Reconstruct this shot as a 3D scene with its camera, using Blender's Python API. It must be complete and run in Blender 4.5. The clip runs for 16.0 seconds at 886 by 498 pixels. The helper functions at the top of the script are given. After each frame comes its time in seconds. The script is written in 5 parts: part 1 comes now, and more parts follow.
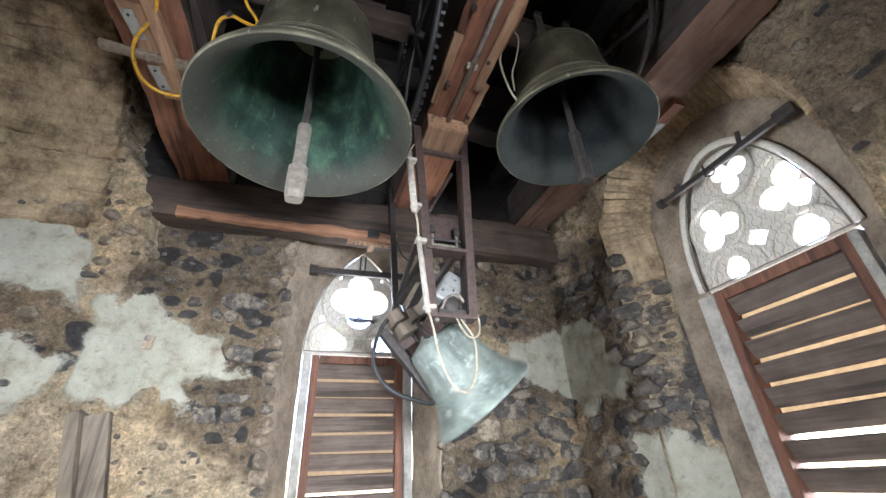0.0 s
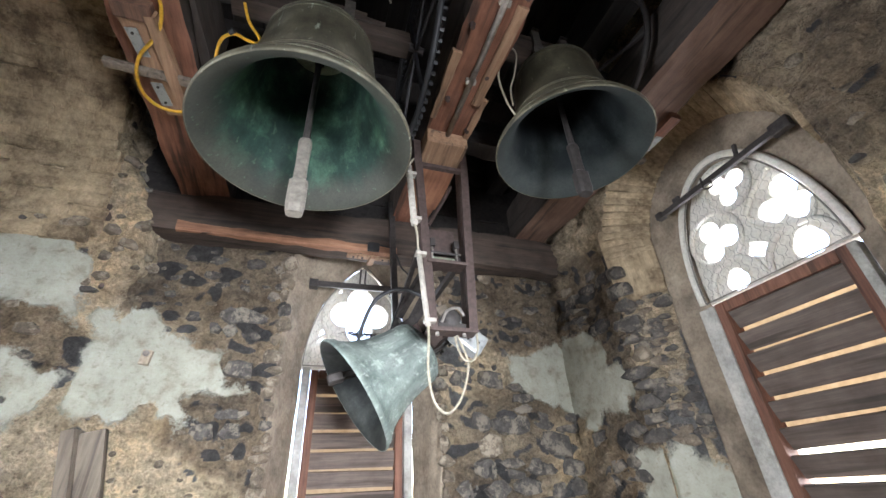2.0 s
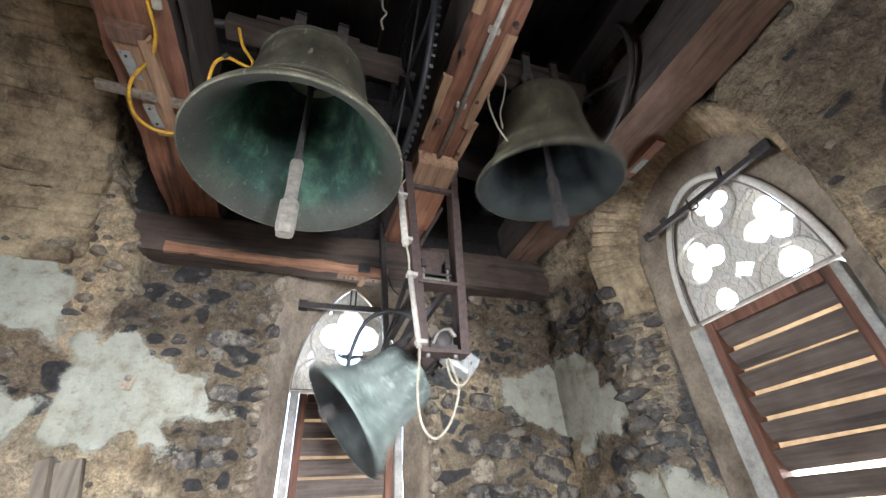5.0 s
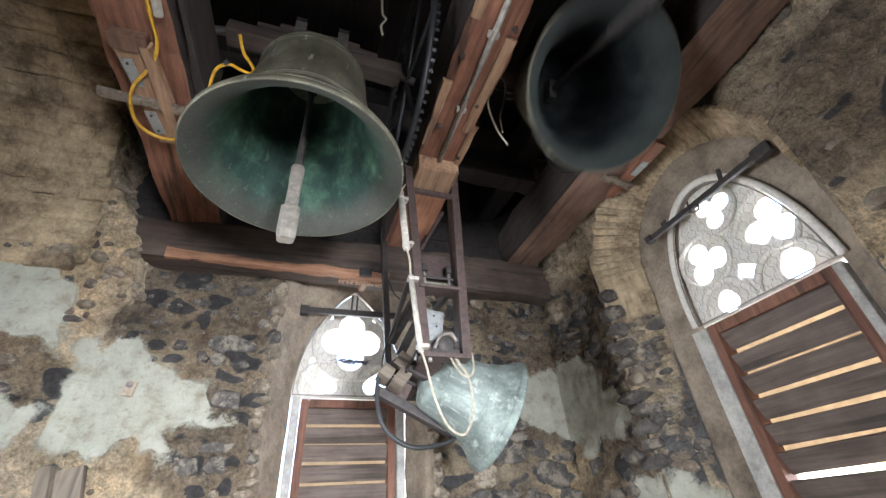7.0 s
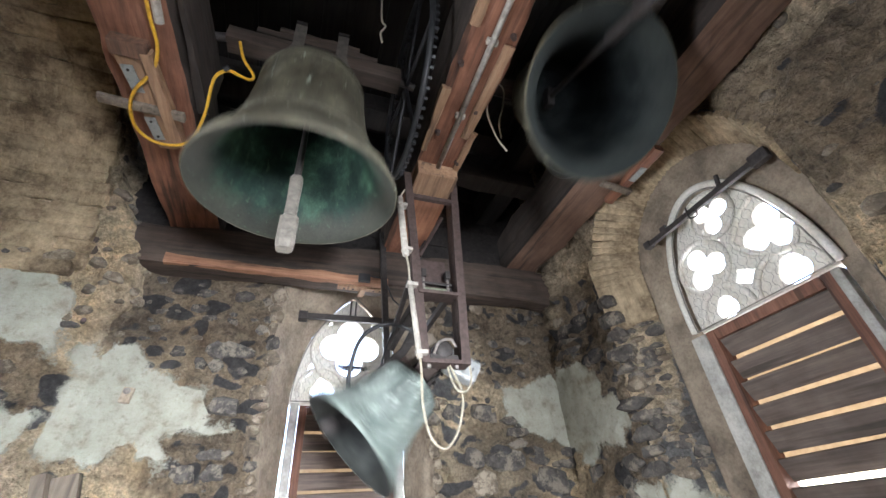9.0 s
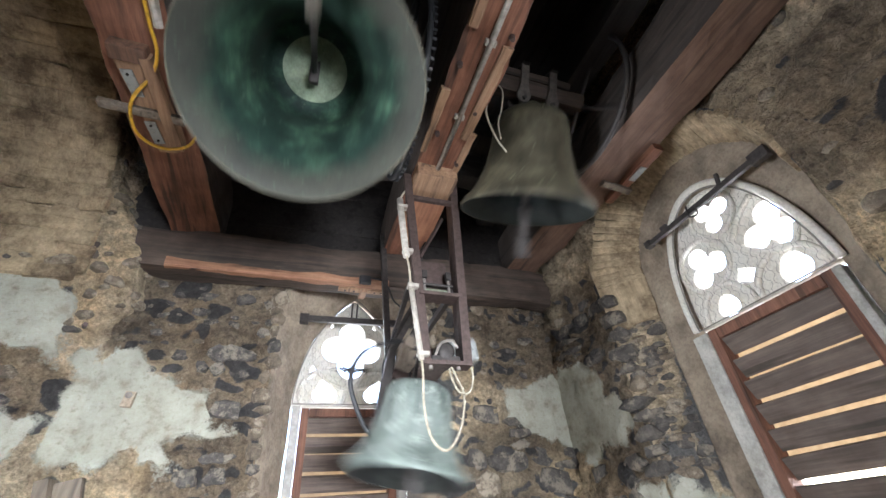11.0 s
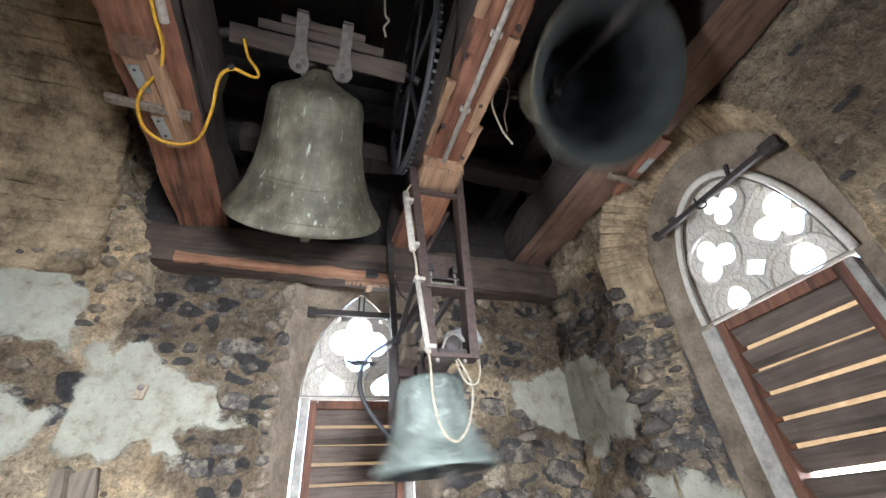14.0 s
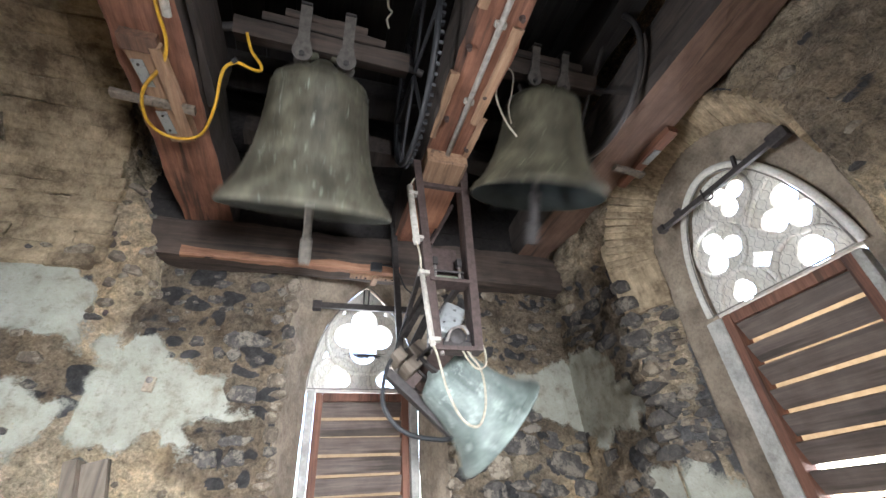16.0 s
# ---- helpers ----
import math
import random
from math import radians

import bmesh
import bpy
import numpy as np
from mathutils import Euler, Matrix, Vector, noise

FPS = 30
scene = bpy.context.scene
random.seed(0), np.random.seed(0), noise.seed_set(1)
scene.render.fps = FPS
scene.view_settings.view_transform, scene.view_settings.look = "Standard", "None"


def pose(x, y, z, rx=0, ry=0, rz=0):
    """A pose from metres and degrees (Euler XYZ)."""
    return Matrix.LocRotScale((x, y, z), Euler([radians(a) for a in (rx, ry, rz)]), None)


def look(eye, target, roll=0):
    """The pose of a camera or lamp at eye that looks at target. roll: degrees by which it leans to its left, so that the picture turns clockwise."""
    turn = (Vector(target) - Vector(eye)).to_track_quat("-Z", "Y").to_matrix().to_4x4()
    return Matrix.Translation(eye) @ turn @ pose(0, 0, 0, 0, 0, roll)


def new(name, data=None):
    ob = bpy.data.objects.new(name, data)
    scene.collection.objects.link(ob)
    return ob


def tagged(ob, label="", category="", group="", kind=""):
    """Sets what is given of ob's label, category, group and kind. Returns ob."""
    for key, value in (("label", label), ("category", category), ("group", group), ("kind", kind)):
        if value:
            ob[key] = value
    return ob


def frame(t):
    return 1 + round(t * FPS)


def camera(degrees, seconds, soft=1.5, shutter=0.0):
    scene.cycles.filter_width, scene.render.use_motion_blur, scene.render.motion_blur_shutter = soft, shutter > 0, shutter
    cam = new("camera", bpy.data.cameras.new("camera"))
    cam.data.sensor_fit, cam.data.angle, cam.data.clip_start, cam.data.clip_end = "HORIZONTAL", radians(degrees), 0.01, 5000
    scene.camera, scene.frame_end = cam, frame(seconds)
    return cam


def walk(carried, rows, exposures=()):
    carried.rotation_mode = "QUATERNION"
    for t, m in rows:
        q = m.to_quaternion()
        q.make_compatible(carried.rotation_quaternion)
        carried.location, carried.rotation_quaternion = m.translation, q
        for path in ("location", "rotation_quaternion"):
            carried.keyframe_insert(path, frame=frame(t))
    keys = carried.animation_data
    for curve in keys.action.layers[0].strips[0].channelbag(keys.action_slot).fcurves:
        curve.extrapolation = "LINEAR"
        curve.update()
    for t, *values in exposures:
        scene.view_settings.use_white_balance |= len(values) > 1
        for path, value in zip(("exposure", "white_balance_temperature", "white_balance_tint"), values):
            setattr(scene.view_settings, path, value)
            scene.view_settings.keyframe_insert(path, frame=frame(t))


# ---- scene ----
cam = camera(93.99, 16.0, shutter=0.9)
PATH = [
    (0.0, look((0, 0, 1.6), (0.2907, 0.8237, 2.0869), -2.89)),
    (0.5, look((0, 0, 1.6), (0.2896, 0.8212, 2.0917), -3.00)),
    (1.0, look((0, 0, 1.6), (0.2885, 0.8172, 2.0989), -3.10)),
    (1.5, look((0, 0, 1.6), (0.2883, 0.8129, 2.1060), -3.15)),
    (2.0, look((0, 0, 1.6), (0.2872, 0.8079, 2.1145), -3.19)),
    (2.5, look((0, 0, 1.6), (0.2883, 0.8056, 2.1176), -3.22)),
    (3.0, look((0, 0, 1.6), (0.2901, 0.8022, 2.1218), -3.25)),
    (3.5, look((0, 0, 1.6), (0.2934, 0.7981, 2.1262), -3.29)),
    (4.0, look((0, 0, 1.6), (0.2997, 0.7873, 2.1388), -3.57)),
    (6.5, look((0, 0, 1.6), (0.2991, 0.7716, 2.1614), -4.55)),
    (7.0, look((0, 0, 1.6), (0.2976, 0.7706, 2.1635), -4.53)),
    (7.5, look((0, 0, 1.6), (0.2977, 0.7687, 2.1661), -4.54)),
    (8.0, look((0, 0, 1.6), (0.2976, 0.7662, 2.1696), -4.57)),
    (8.5, look((0, 0, 1.6), (0.2984, 0.7631, 2.1733), -4.62)),
    (9.0, look((0, 0, 1.6), (0.2981, 0.7622, 2.1746), -4.66)),
    (11.5, look((0, 0, 1.6), (0.2961, 0.7594, 2.1793), -5.28)),
    (12.0, look((0, 0, 1.6), (0.2958, 0.7580, 2.1814), -5.36)),
    (12.5, look((0, 0, 1.6), (0.2953, 0.7593, 2.1800), -5.42)),
    (13.0, look((0, 0, 1.6), (0.2931, 0.7626, 2.1767), -5.30)),
    (13.5, look((0, 0, 1.6), (0.2888, 0.7683, 2.1712), -5.05)),
    (14.0, look((0, 0, 1.6), (0.2840, 0.7748, 2.1649), -4.76)),
    (14.5, look((0, 0, 1.6), (0.2810, 0.7798, 2.1595), -4.62)),
    (15.0, look((0, 0, 1.6), (0.2797, 0.7827, 2.1560), -4.59)),
    (15.5, look((0, 0, 1.6), (0.2779, 0.7851, 2.1535), -4.54)),
    (16.0, look((0, 0, 1.6), (0.2760, 0.7867, 2.1521), -4.53)),
]
walk(cam, PATH, exposures=((0.0, 1.0, 5750, 10), (16.0, 1.0, 5750, 10)))

# ---- light: bright haze outside, daylight through the four belfry openings ----
world = bpy.data.worlds.new("sky")
scene.world = world
world.use_nodes = True
wn, wl = world.node_tree.nodes, world.node_tree.links
sky = wn.new("ShaderNodeTexSky")
sky.sky_type, sky.sun_disc = "NISHITA", False
sky.sun_elevation, sky.sun_rotation = radians(42), radians(35)
wl.new(sky.outputs[0], wn["Background"].inputs[0])
wn["Background"].inputs[1].default_value = 0.5

sun = new("sun", bpy.data.lights.new("sun", "SUN"))
sun.data.energy, sun.data.angle, sun.data.color = 5.0, radians(0.6), (1.0, 0.93, 0.82)
sun.matrix_world = look((6, 8, 9), (0.4, 0.6, 0))


def daylight(name, eye, target, wide, high, watts, spread=180, colour=(1.0, 0.98, 0.95)):
    ob = new(name, bpy.data.lights.new(name, "AREA"))
    ob.data.shape, ob.data.size, ob.data.size_y = "RECTANGLE", wide, high
    ob.data.energy, ob.data.color, ob.data.spread = watts, colour, radians(spread)
    ob.matrix_world = look(eye, target)
    return ob


# sky light standing in the openings of the south and west walls and before the two louvred windows
daylight("daylight_south", (0.8, -2.6, 1.45), (-1.0, 3.0, 2.0), 1.2, 1.2, 84, 90)
daylight("daylight_west", (-2.05, 1.3, 1.7), (2.1, 1.2, 2.6), 0.9, 1.3, 28, 100)
daylight("daylight_north", (0.42, 4.3, 2.3), (0.42, 3.3, 2.1), 1.6, 3.0, 110)
daylight("daylight_east", (3.3, 1.3, 2.3), (2.3, 1.3, 2.1), 1.6, 3.0, 230)


# ---- materials ----
def material(name):
    m = bpy.data.materials.new(name)
    m.use_nodes = True
    return m, m.node_tree.nodes, m.node_tree.links, m.node_tree.nodes["Principled BSDF"]


def tex(nodes, links, kind, scale, vec=None, detail=6.0, rough=0.6):
    n = nodes.new(kind)
    n.inputs["Scale"].default_value = scale
    if "Detail" in n.inputs:
        n.inputs["Detail"].default_value = detail
    if "Roughness" in n.inputs and kind == "ShaderNodeTexNoise":
        n.inputs["Roughness"].default_value = rough
    if vec is not None:
        links.new(vec, n.inputs["Vector"])
    return n


def ramp(nodes, links, fac, stops):
    r = nodes.new("ShaderNodeValToRGB")
    e = r.color_ramp.elements
    while len(e) < len(stops):
        e.new(0.5)
    for el, (p, c) in zip(e, stops):
        el.position, el.color = p, (*c, 1)
    links.new(fac, r.inputs[0])
    return r.outputs[0]


def mixed(nodes, links, fac, a, b, blend="MIX"):
    n = nodes.new("ShaderNodeMix")
    n.data_type, n.blend_type = "RGBA", blend
    for s, v in ((n.inputs[0], fac), (n.inputs[6], a), (n.inputs[7], b)):
        if isinstance(v, (int, float)):
            s.default_value = v
        elif isinstance(v, tuple):
            s.default_value = (*v, 1)
        else:
            links.new(v, s)
    return n.outputs[2]


def maths(nodes, links, op, a, b=0.0):
    n = nodes.new("ShaderNodeMath")
    n.operation = op
    n.use_clamp = False
    for s, v in zip(n.inputs, (a, b)):
        if isinstance(v, (int, float)):
            s.default_value = v
        else:
            links.new(v, s)
    return n.outputs[0]


def bump(nodes, links, bsdf, height, strength, distance=0.01):
    b = nodes.new("ShaderNodeBump")
    b.inputs["Strength"].default_value, b.inputs["Distance"].default_value = strength, distance
    links.new(height, b.inputs["Height"])
    links.new(b.outputs[0], bsdf.inputs["Normal"])


def coords(nodes):
    return nodes.new("ShaderNodeTexCoord").outputs["Object"]


def maths_offset(nodes, links, vec):
    m = nodes.new("ShaderNodeMapping")
    m.inputs["Location"].default_value = (3.7, 8.1, 5.3)
    links.new(vec, m.inputs["Vector"])
    return m.outputs[0]


def masonry_material():
    """Rubble wall: gritty lime mortar, dark lava stone, old whitewash; the vertex masks say where."""
    m, n, l, p = material("rubble_masonry")
    co = coords(n)
    at = n.new("ShaderNodeVertexColor")
    at.layer_name = "mask"
    sep = n.new("ShaderNodeSeparateColor")
    l.new(at.outputs[0], sep.inputs[0])
    grit = tex(n, l, "ShaderNodeTexNoise", 70, co, 8, 0.75)
    lump = tex(n, l, "ShaderNodeTexNoise", 24, co, 7, 0.7)
    mid = tex(n, l, "ShaderNodeTexNoise", 9, co, 7, 0.7)
    big = tex(n, l, "ShaderNodeTexNoise", 1.7, co, 5, 0.6)
    peb = tex(n, l, "ShaderNodeTexVoronoi", 48, co)
    mortar = ramp(n, l, mid.outputs["Fac"], [(0.28, (0.20, 0.17, 0.13)), (0.42, (0.42, 0.365, 0.28)), (0.55, (0.58, 0.51, 0.40)), (0.72, (0.70, 0.625, 0.50))])
    mortar = mixed(n, l, 0.8, mortar, ramp(n, l, big.outputs["Fac"], [(0.32, (0.46, 0.44, 0.42)), (0.5, (0.95, 0.92, 0.87)), (0.66, (1.04, 0.93, 0.76))]), "MULTIPLY")
    mortar = mixed(n, l, 0.85, mortar, ramp(n, l, lump.outputs["Fac"], [(0.32, (0.42, 0.38, 0.35)), (0.46, (0.92, 0.90, 0.87)), (0.66, (1.18, 1.15, 1.08))]), "MULTIPLY")
    pit = ramp(n, l, peb.outputs["Distance"], [(0.12, (0.30, 0.27, 0.25)), (0.27, (1, 1, 1))])
    mortar = mixed(n, l, ramp(n, l, mid.outputs["Fac"], [(0.45, (0.15, 0.15, 0.15)), (0.6, (0.9, 0.9, 0.9))]), mortar, mixed(n, l, 1.0, mortar, pit, "MULTIPLY"))
    mortar = mixed(n, l, 0.6, mortar, ramp(n, l, grit.outputs["Fac"], [(0.32, (0.35, 0.32, 0.3)), (0.55, (1, 1, 1))]), "MULTIPLY")
    for size, lo in ((62, 0.62), (27, 0.66)):
        cells = tex(n, l, "ShaderNodeTexVoronoi", size, co)
        one = n.new("ShaderNodeSeparateColor")
        l.new(cells.outputs["Color"], one.inputs[0])
        mortar = mixed(n, l, 0.85, mortar, ramp(n, l, one.outputs[0], [(0.0, (lo * 0.5, lo * 0.48, lo * 0.46)), (0.28, (0.95, 0.93, 0.9)), (0.8, (1.05, 1.04, 1.0)), (0.92, (1.28, 1.26, 1.22))]), "MULTIPLY")
    stone = ramp(n, l, mid.outputs["Fac"], [(0.3, (0.085, 0.083, 0.083)), (0.5, (0.175, 0.17, 0.165)), (0.72, (0.30, 0.285, 0.265))])
    stone = mixed(n, l, 0.6, stone, ramp(n, l, lump.outputs["Fac"], [(0.35, (0.45, 0.45, 0.45)), (0.6, (1.1, 1.1, 1.1))]), "MULTIPLY")
    stone = mixed(n, l, 0.5, stone, ramp(n, l, grit.outputs["Fac"], [(0.3, (0.4, 0.4, 0.4)), (0.6, (1, 1, 1))]), "MULTIPLY")
    smear = tex(n, l, "ShaderNodeTexNoise", 6.3, maths_offset(n, l, co), 7, 0.68)
    wash = ramp(n, l, smear.outputs["Fac"], [(0.30, (0.21, 0.185, 0.13)), (0.46, (0.36, 0.352, 0.285)), (0.72, (0.46, 0.46, 0.39))])
    wash = mixed(n, l, 0.7, wash, ramp(n, l, lump.outputs["Fac"], [(0.3, (0.55, 0.5, 0.42)), (0.45, (1, 1, 1))]), "MULTIPLY")
    wash = mixed(n, l, 0.35, wash, ramp(n, l, grit.outputs["Fac"], [(0.3, (0.6, 0.57, 0.5)), (0.5, (1, 1, 1))]), "MULTIPLY")
    # ragged edges: the mask is shaken by fine noise
    def ragged(out, lo, hi, amount):
        s = maths(n, l, "ADD", out, maths(n, l, "MULTIPLY", maths(n, l, "SUBTRACT", mid.outputs["Fac"], 0.5), amount))
        s = maths(n, l, "ADD", s, maths(n, l, "MULTIPLY", maths(n, l, "SUBTRACT", grit.outputs["Fac"], 0.5), amount * 0.7))
        r = n.new("ShaderNodeMapRange")
        r.inputs["From Min"].default_value, r.inputs["From Max"].default_value = lo, hi
        l.new(s, r.inputs["Value"])
        return r.outputs[0]
    col = mixed(n, l, ragged(sep.outputs["Green"], 0.42, 0.6, 0.7), mortar, stone)
    grime = tex(n, l, "ShaderNodeTexNoise", 2.6, co, 7, 0.7)
    col = mixed(n, l, ramp(n, l, grime.outputs["Fac"], [(0.48, (0, 0, 0)), (0.64, (0.7, 0.7, 0.7))]), col, mixed(n, l, 1.0, col, (0.42, 0.38, 0.34), "MULTIPLY"))
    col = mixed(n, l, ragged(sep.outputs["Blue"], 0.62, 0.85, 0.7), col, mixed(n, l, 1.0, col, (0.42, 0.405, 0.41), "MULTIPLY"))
    col = mixed(n, l, ragged(sep.outputs["Red"], 0.40, 0.60, 1.25), col, wash)
    l.new(col, p.inputs["Base Color"])
    p.inputs["Roughness"].default_value = 0.93
    h = maths(n, l, "ADD", maths(n, l, "MULTIPLY", grit.outputs["Fac"], 0.35), maths(n, l, "MULTIPLY", peb.outputs["Distance"], 0.5))
    h = maths(n, l, "ADD", h, maths(n, l, "MULTIPLY", lump.outputs["Fac"], 1.3))
    h = maths(n, l, "ADD", h, mid.outputs["Fac"])
    h = maths(n, l, "MULTIPLY", maths(n, l, "SUBTRACT", h, 1.5), maths(n, l, "SUBTRACT", 1.0, maths(n, l, "MULTIPLY", ragged(sep.outputs["Red"], 0.40, 0.60, 0.55), 0.88)))
    bump(n, l, p, h, 1.0, 0.034)
    return m


def rough_material(name, stops, scale=8.0, grit=70.0, roughness=0.9, strength=0.6, vary=0.0, distance=0.006, dirt=0.4, stain=0.0):
    m, n, l, p = material(name)
    co = coords(n)
    a = tex(n, l, "ShaderNodeTexNoise", scale, co, 7, 0.65)
    g = tex(n, l, "ShaderNodeTexNoise", grit, co, 6, 0.7)
    col = ramp(n, l, a.outputs["Fac"], stops)
    col = mixed(n, l, dirt, col, ramp(n, l, g.outputs["Fac"], [(0.3, (0.35, 0.33, 0.31)), (0.58, (1, 1, 1))]), "MULTIPLY")
    if vary:
        info = n.new("ShaderNodeObjectInfo")
        col = mixed(n, l, vary, col, ramp(n, l, info.outputs["Random"], [(0.0, (0.45, 0.43, 0.42)), (0.5, (0.85, 0.83, 0.8)), (1.0, (1.25, 1.18, 1.08))]), "MULTIPLY")
    if stain:
        w = tex(n, l, "ShaderNodeTexNoise", 4.5, n.new("ShaderNodeNewGeometry").outputs["Position"], 8, 0.72)
        col = mixed(n, l, stain, col, ramp(n, l, w.outputs["Fac"], [(0.38, (0.30, 0.25, 0.20)), (0.50, (0.85, 0.80, 0.72)), (0.62, (1.22, 1.16, 1.04))]), "MULTIPLY")
    l.new(col, p.inputs["Base Color"])
    p.inputs["Roughness"].default_value = roughness
    bump(n, l, p, maths(n, l, "ADD", a.outputs["Fac"], maths(n, l, "MULTIPLY", g.outputs["Fac"], 0.6)), strength, distance)
    return m


def wood_material(name, dark, mid_c, light, axis="Y", roughness=0.75, dust=0.25):
    """Old timber: long grain along one axis, cracks, dust."""
    m, n, l, p = material(name)
    mp = n.new("ShaderNodeMapping")
    l.new(coords(n), mp.inputs["Vector"])
    s = {"X": (0.06, 1, 1), "Y": (1, 0.06, 1), "Z": (1, 1, 0.06)}[axis]
    mp.inputs["Scale"].default_value = s
    grain = tex(n, l, "ShaderNodeTexNoise", 38, mp.outputs[0], 8, 0.7)
    crack = tex(n, l, "ShaderNodeTexNoise", 14, mp.outputs[0], 3, 0.5)
    blot = tex(n, l, "ShaderNodeTexNoise", 4.5, coords(n), 5, 0.6)
    col = ramp(n, l, grain.outputs["Fac"], [(0.3, dark), (0.52, mid_c), (0.72, light)])
    col = mixed(n, l, 0.8, col, ramp(n, l, crack.outputs["Fac"], [(0.36, (0.18, 0.15, 0.13)), (0.42, (1, 1, 1))]), "MULTIPLY")
    col = mixed(n, l, 0.6, col, ramp(n, l, blot.outputs["Fac"], [(0.32, (0.45, 0.40, 0.36)), (0.6, (1, 1, 1))]), "MULTIPLY")
    col = mixed(n, l, maths(n, l, "MULTIPLY", blot.outputs["Fac"], dust), col, (0.30, 0.26, 0.21))
    l.new(col, p.inputs["Base Color"])
    p.inputs["Roughness"].default_value = roughness
    bump(n, l, p, maths(n, l, "ADD", grain.outputs["Fac"], crack.outputs["Fac"]), 0.5, 0.006)
    return m


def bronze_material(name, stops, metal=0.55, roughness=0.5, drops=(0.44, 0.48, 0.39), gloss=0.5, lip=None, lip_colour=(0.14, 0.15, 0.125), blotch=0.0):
    """Bell bronze under verdigris, with pale drips; lip: height of the rim in the bell's own space, near which the
    bronze is grey.
    """
    m, n, l, p = material(name)
    co = coords(n)
    mp = n.new("ShaderNodeMapping")
    mp.inputs["Scale"].default_value = (1, 1, 0.16)
    l.new(co, mp.inputs["Vector"])
    a = tex(n, l, "ShaderNodeTexNoise", 5, co, 7, 0.62)
    drip = tex(n, l, "ShaderNodeTexNoise", 34, mp.outputs[0], 4, 0.6)
    run = tex(n, l, "ShaderNodeTexNoise", 11, mp.outputs[0], 6, 0.65)
    g = tex(n, l, "ShaderNodeTexNoise", 90, co, 4, 0.6)
    col = ramp(n, l, a.outputs["Fac"], stops)
    col = mixed(n, l, 0.75, col, ramp(n, l, run.outputs["Fac"], [(0.32, (0.5, 0.5, 0.5)), (0.5, (0.95, 0.95, 0.95)), (0.7, (1.45, 1.45, 1.4))]), "MULTIPLY")
    if blotch:
        spot = tex(n, l, "ShaderNodeTexNoise", 13, co, 8, 0.75)
        col = mixed(n, l, ramp(n, l, spot.outputs["Fac"], [(0.54, (0, 0, 0)), (0.62, (blotch, blotch, blotch))]), col, (0.56, 0.62, 0.56))
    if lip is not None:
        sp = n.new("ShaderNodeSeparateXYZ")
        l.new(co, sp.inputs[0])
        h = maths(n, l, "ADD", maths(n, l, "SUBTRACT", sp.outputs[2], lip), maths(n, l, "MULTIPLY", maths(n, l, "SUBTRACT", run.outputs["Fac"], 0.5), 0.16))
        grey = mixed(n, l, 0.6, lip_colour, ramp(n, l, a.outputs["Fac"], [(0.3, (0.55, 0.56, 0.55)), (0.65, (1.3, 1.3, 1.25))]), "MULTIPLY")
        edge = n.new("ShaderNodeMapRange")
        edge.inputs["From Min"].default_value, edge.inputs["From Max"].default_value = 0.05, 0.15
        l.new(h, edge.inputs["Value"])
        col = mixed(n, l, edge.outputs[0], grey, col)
    col = mixed(n, l, ramp(n, l, drip.outputs["Fac"], [(0.62, (0, 0, 0)), (0.72, (0.75, 0.75, 0.75))]), col, drops)
    col = mixed(n, l, 0.4, col, ramp(n, l, g.outputs["Fac"], [(0.3, (0.5, 0.5, 0.5)), (0.6, (1, 1, 1))]), "MULTIPLY")
    l.new(col, p.inputs["Base Color"])
    p.inputs["Metallic"].default_value, p.inputs["Specular IOR Level"].default_value = metal, gloss
    r = n.new("ShaderNodeMapRange")
    r.inputs["To Min"].default_value, r.inputs["To Max"].default_value = roughness - 0.12, roughness + 0.2
    l.new(a.outputs["Fac"], r.inputs["Value"])
    l.new(r.outputs[0], p.inputs["Roughness"])
    bump(n, l, p, maths(n, l, "ADD", a.outputs["Fac"], maths(n, l, "MULTIPLY", g.outputs["Fac"], 0.3)), 0.25, 0.004)
    return m


def plain(name, colour, roughness=0.6, metal=0.0, worn=0.3):
    m, n, l, p = material(name)
    g = tex(n, l, "ShaderNodeTexNoise", 35, coords(n), 6, 0.65)
    dark = tuple(c * 0.55 for c in colour)
    col = ramp(n, l, g.outputs["Fac"], [(0.3, dark), (0.3 + worn, colour)])
    l.new(col, p.inputs["Base Color"])
    p.inputs["Roughness"].default_value, p.inputs["Metallic"].default_value = roughness, metal
    bump(n, l, p, g.outputs["Fac"], 0.15, 0.002)
    return m


MASONRY = masonry_material()


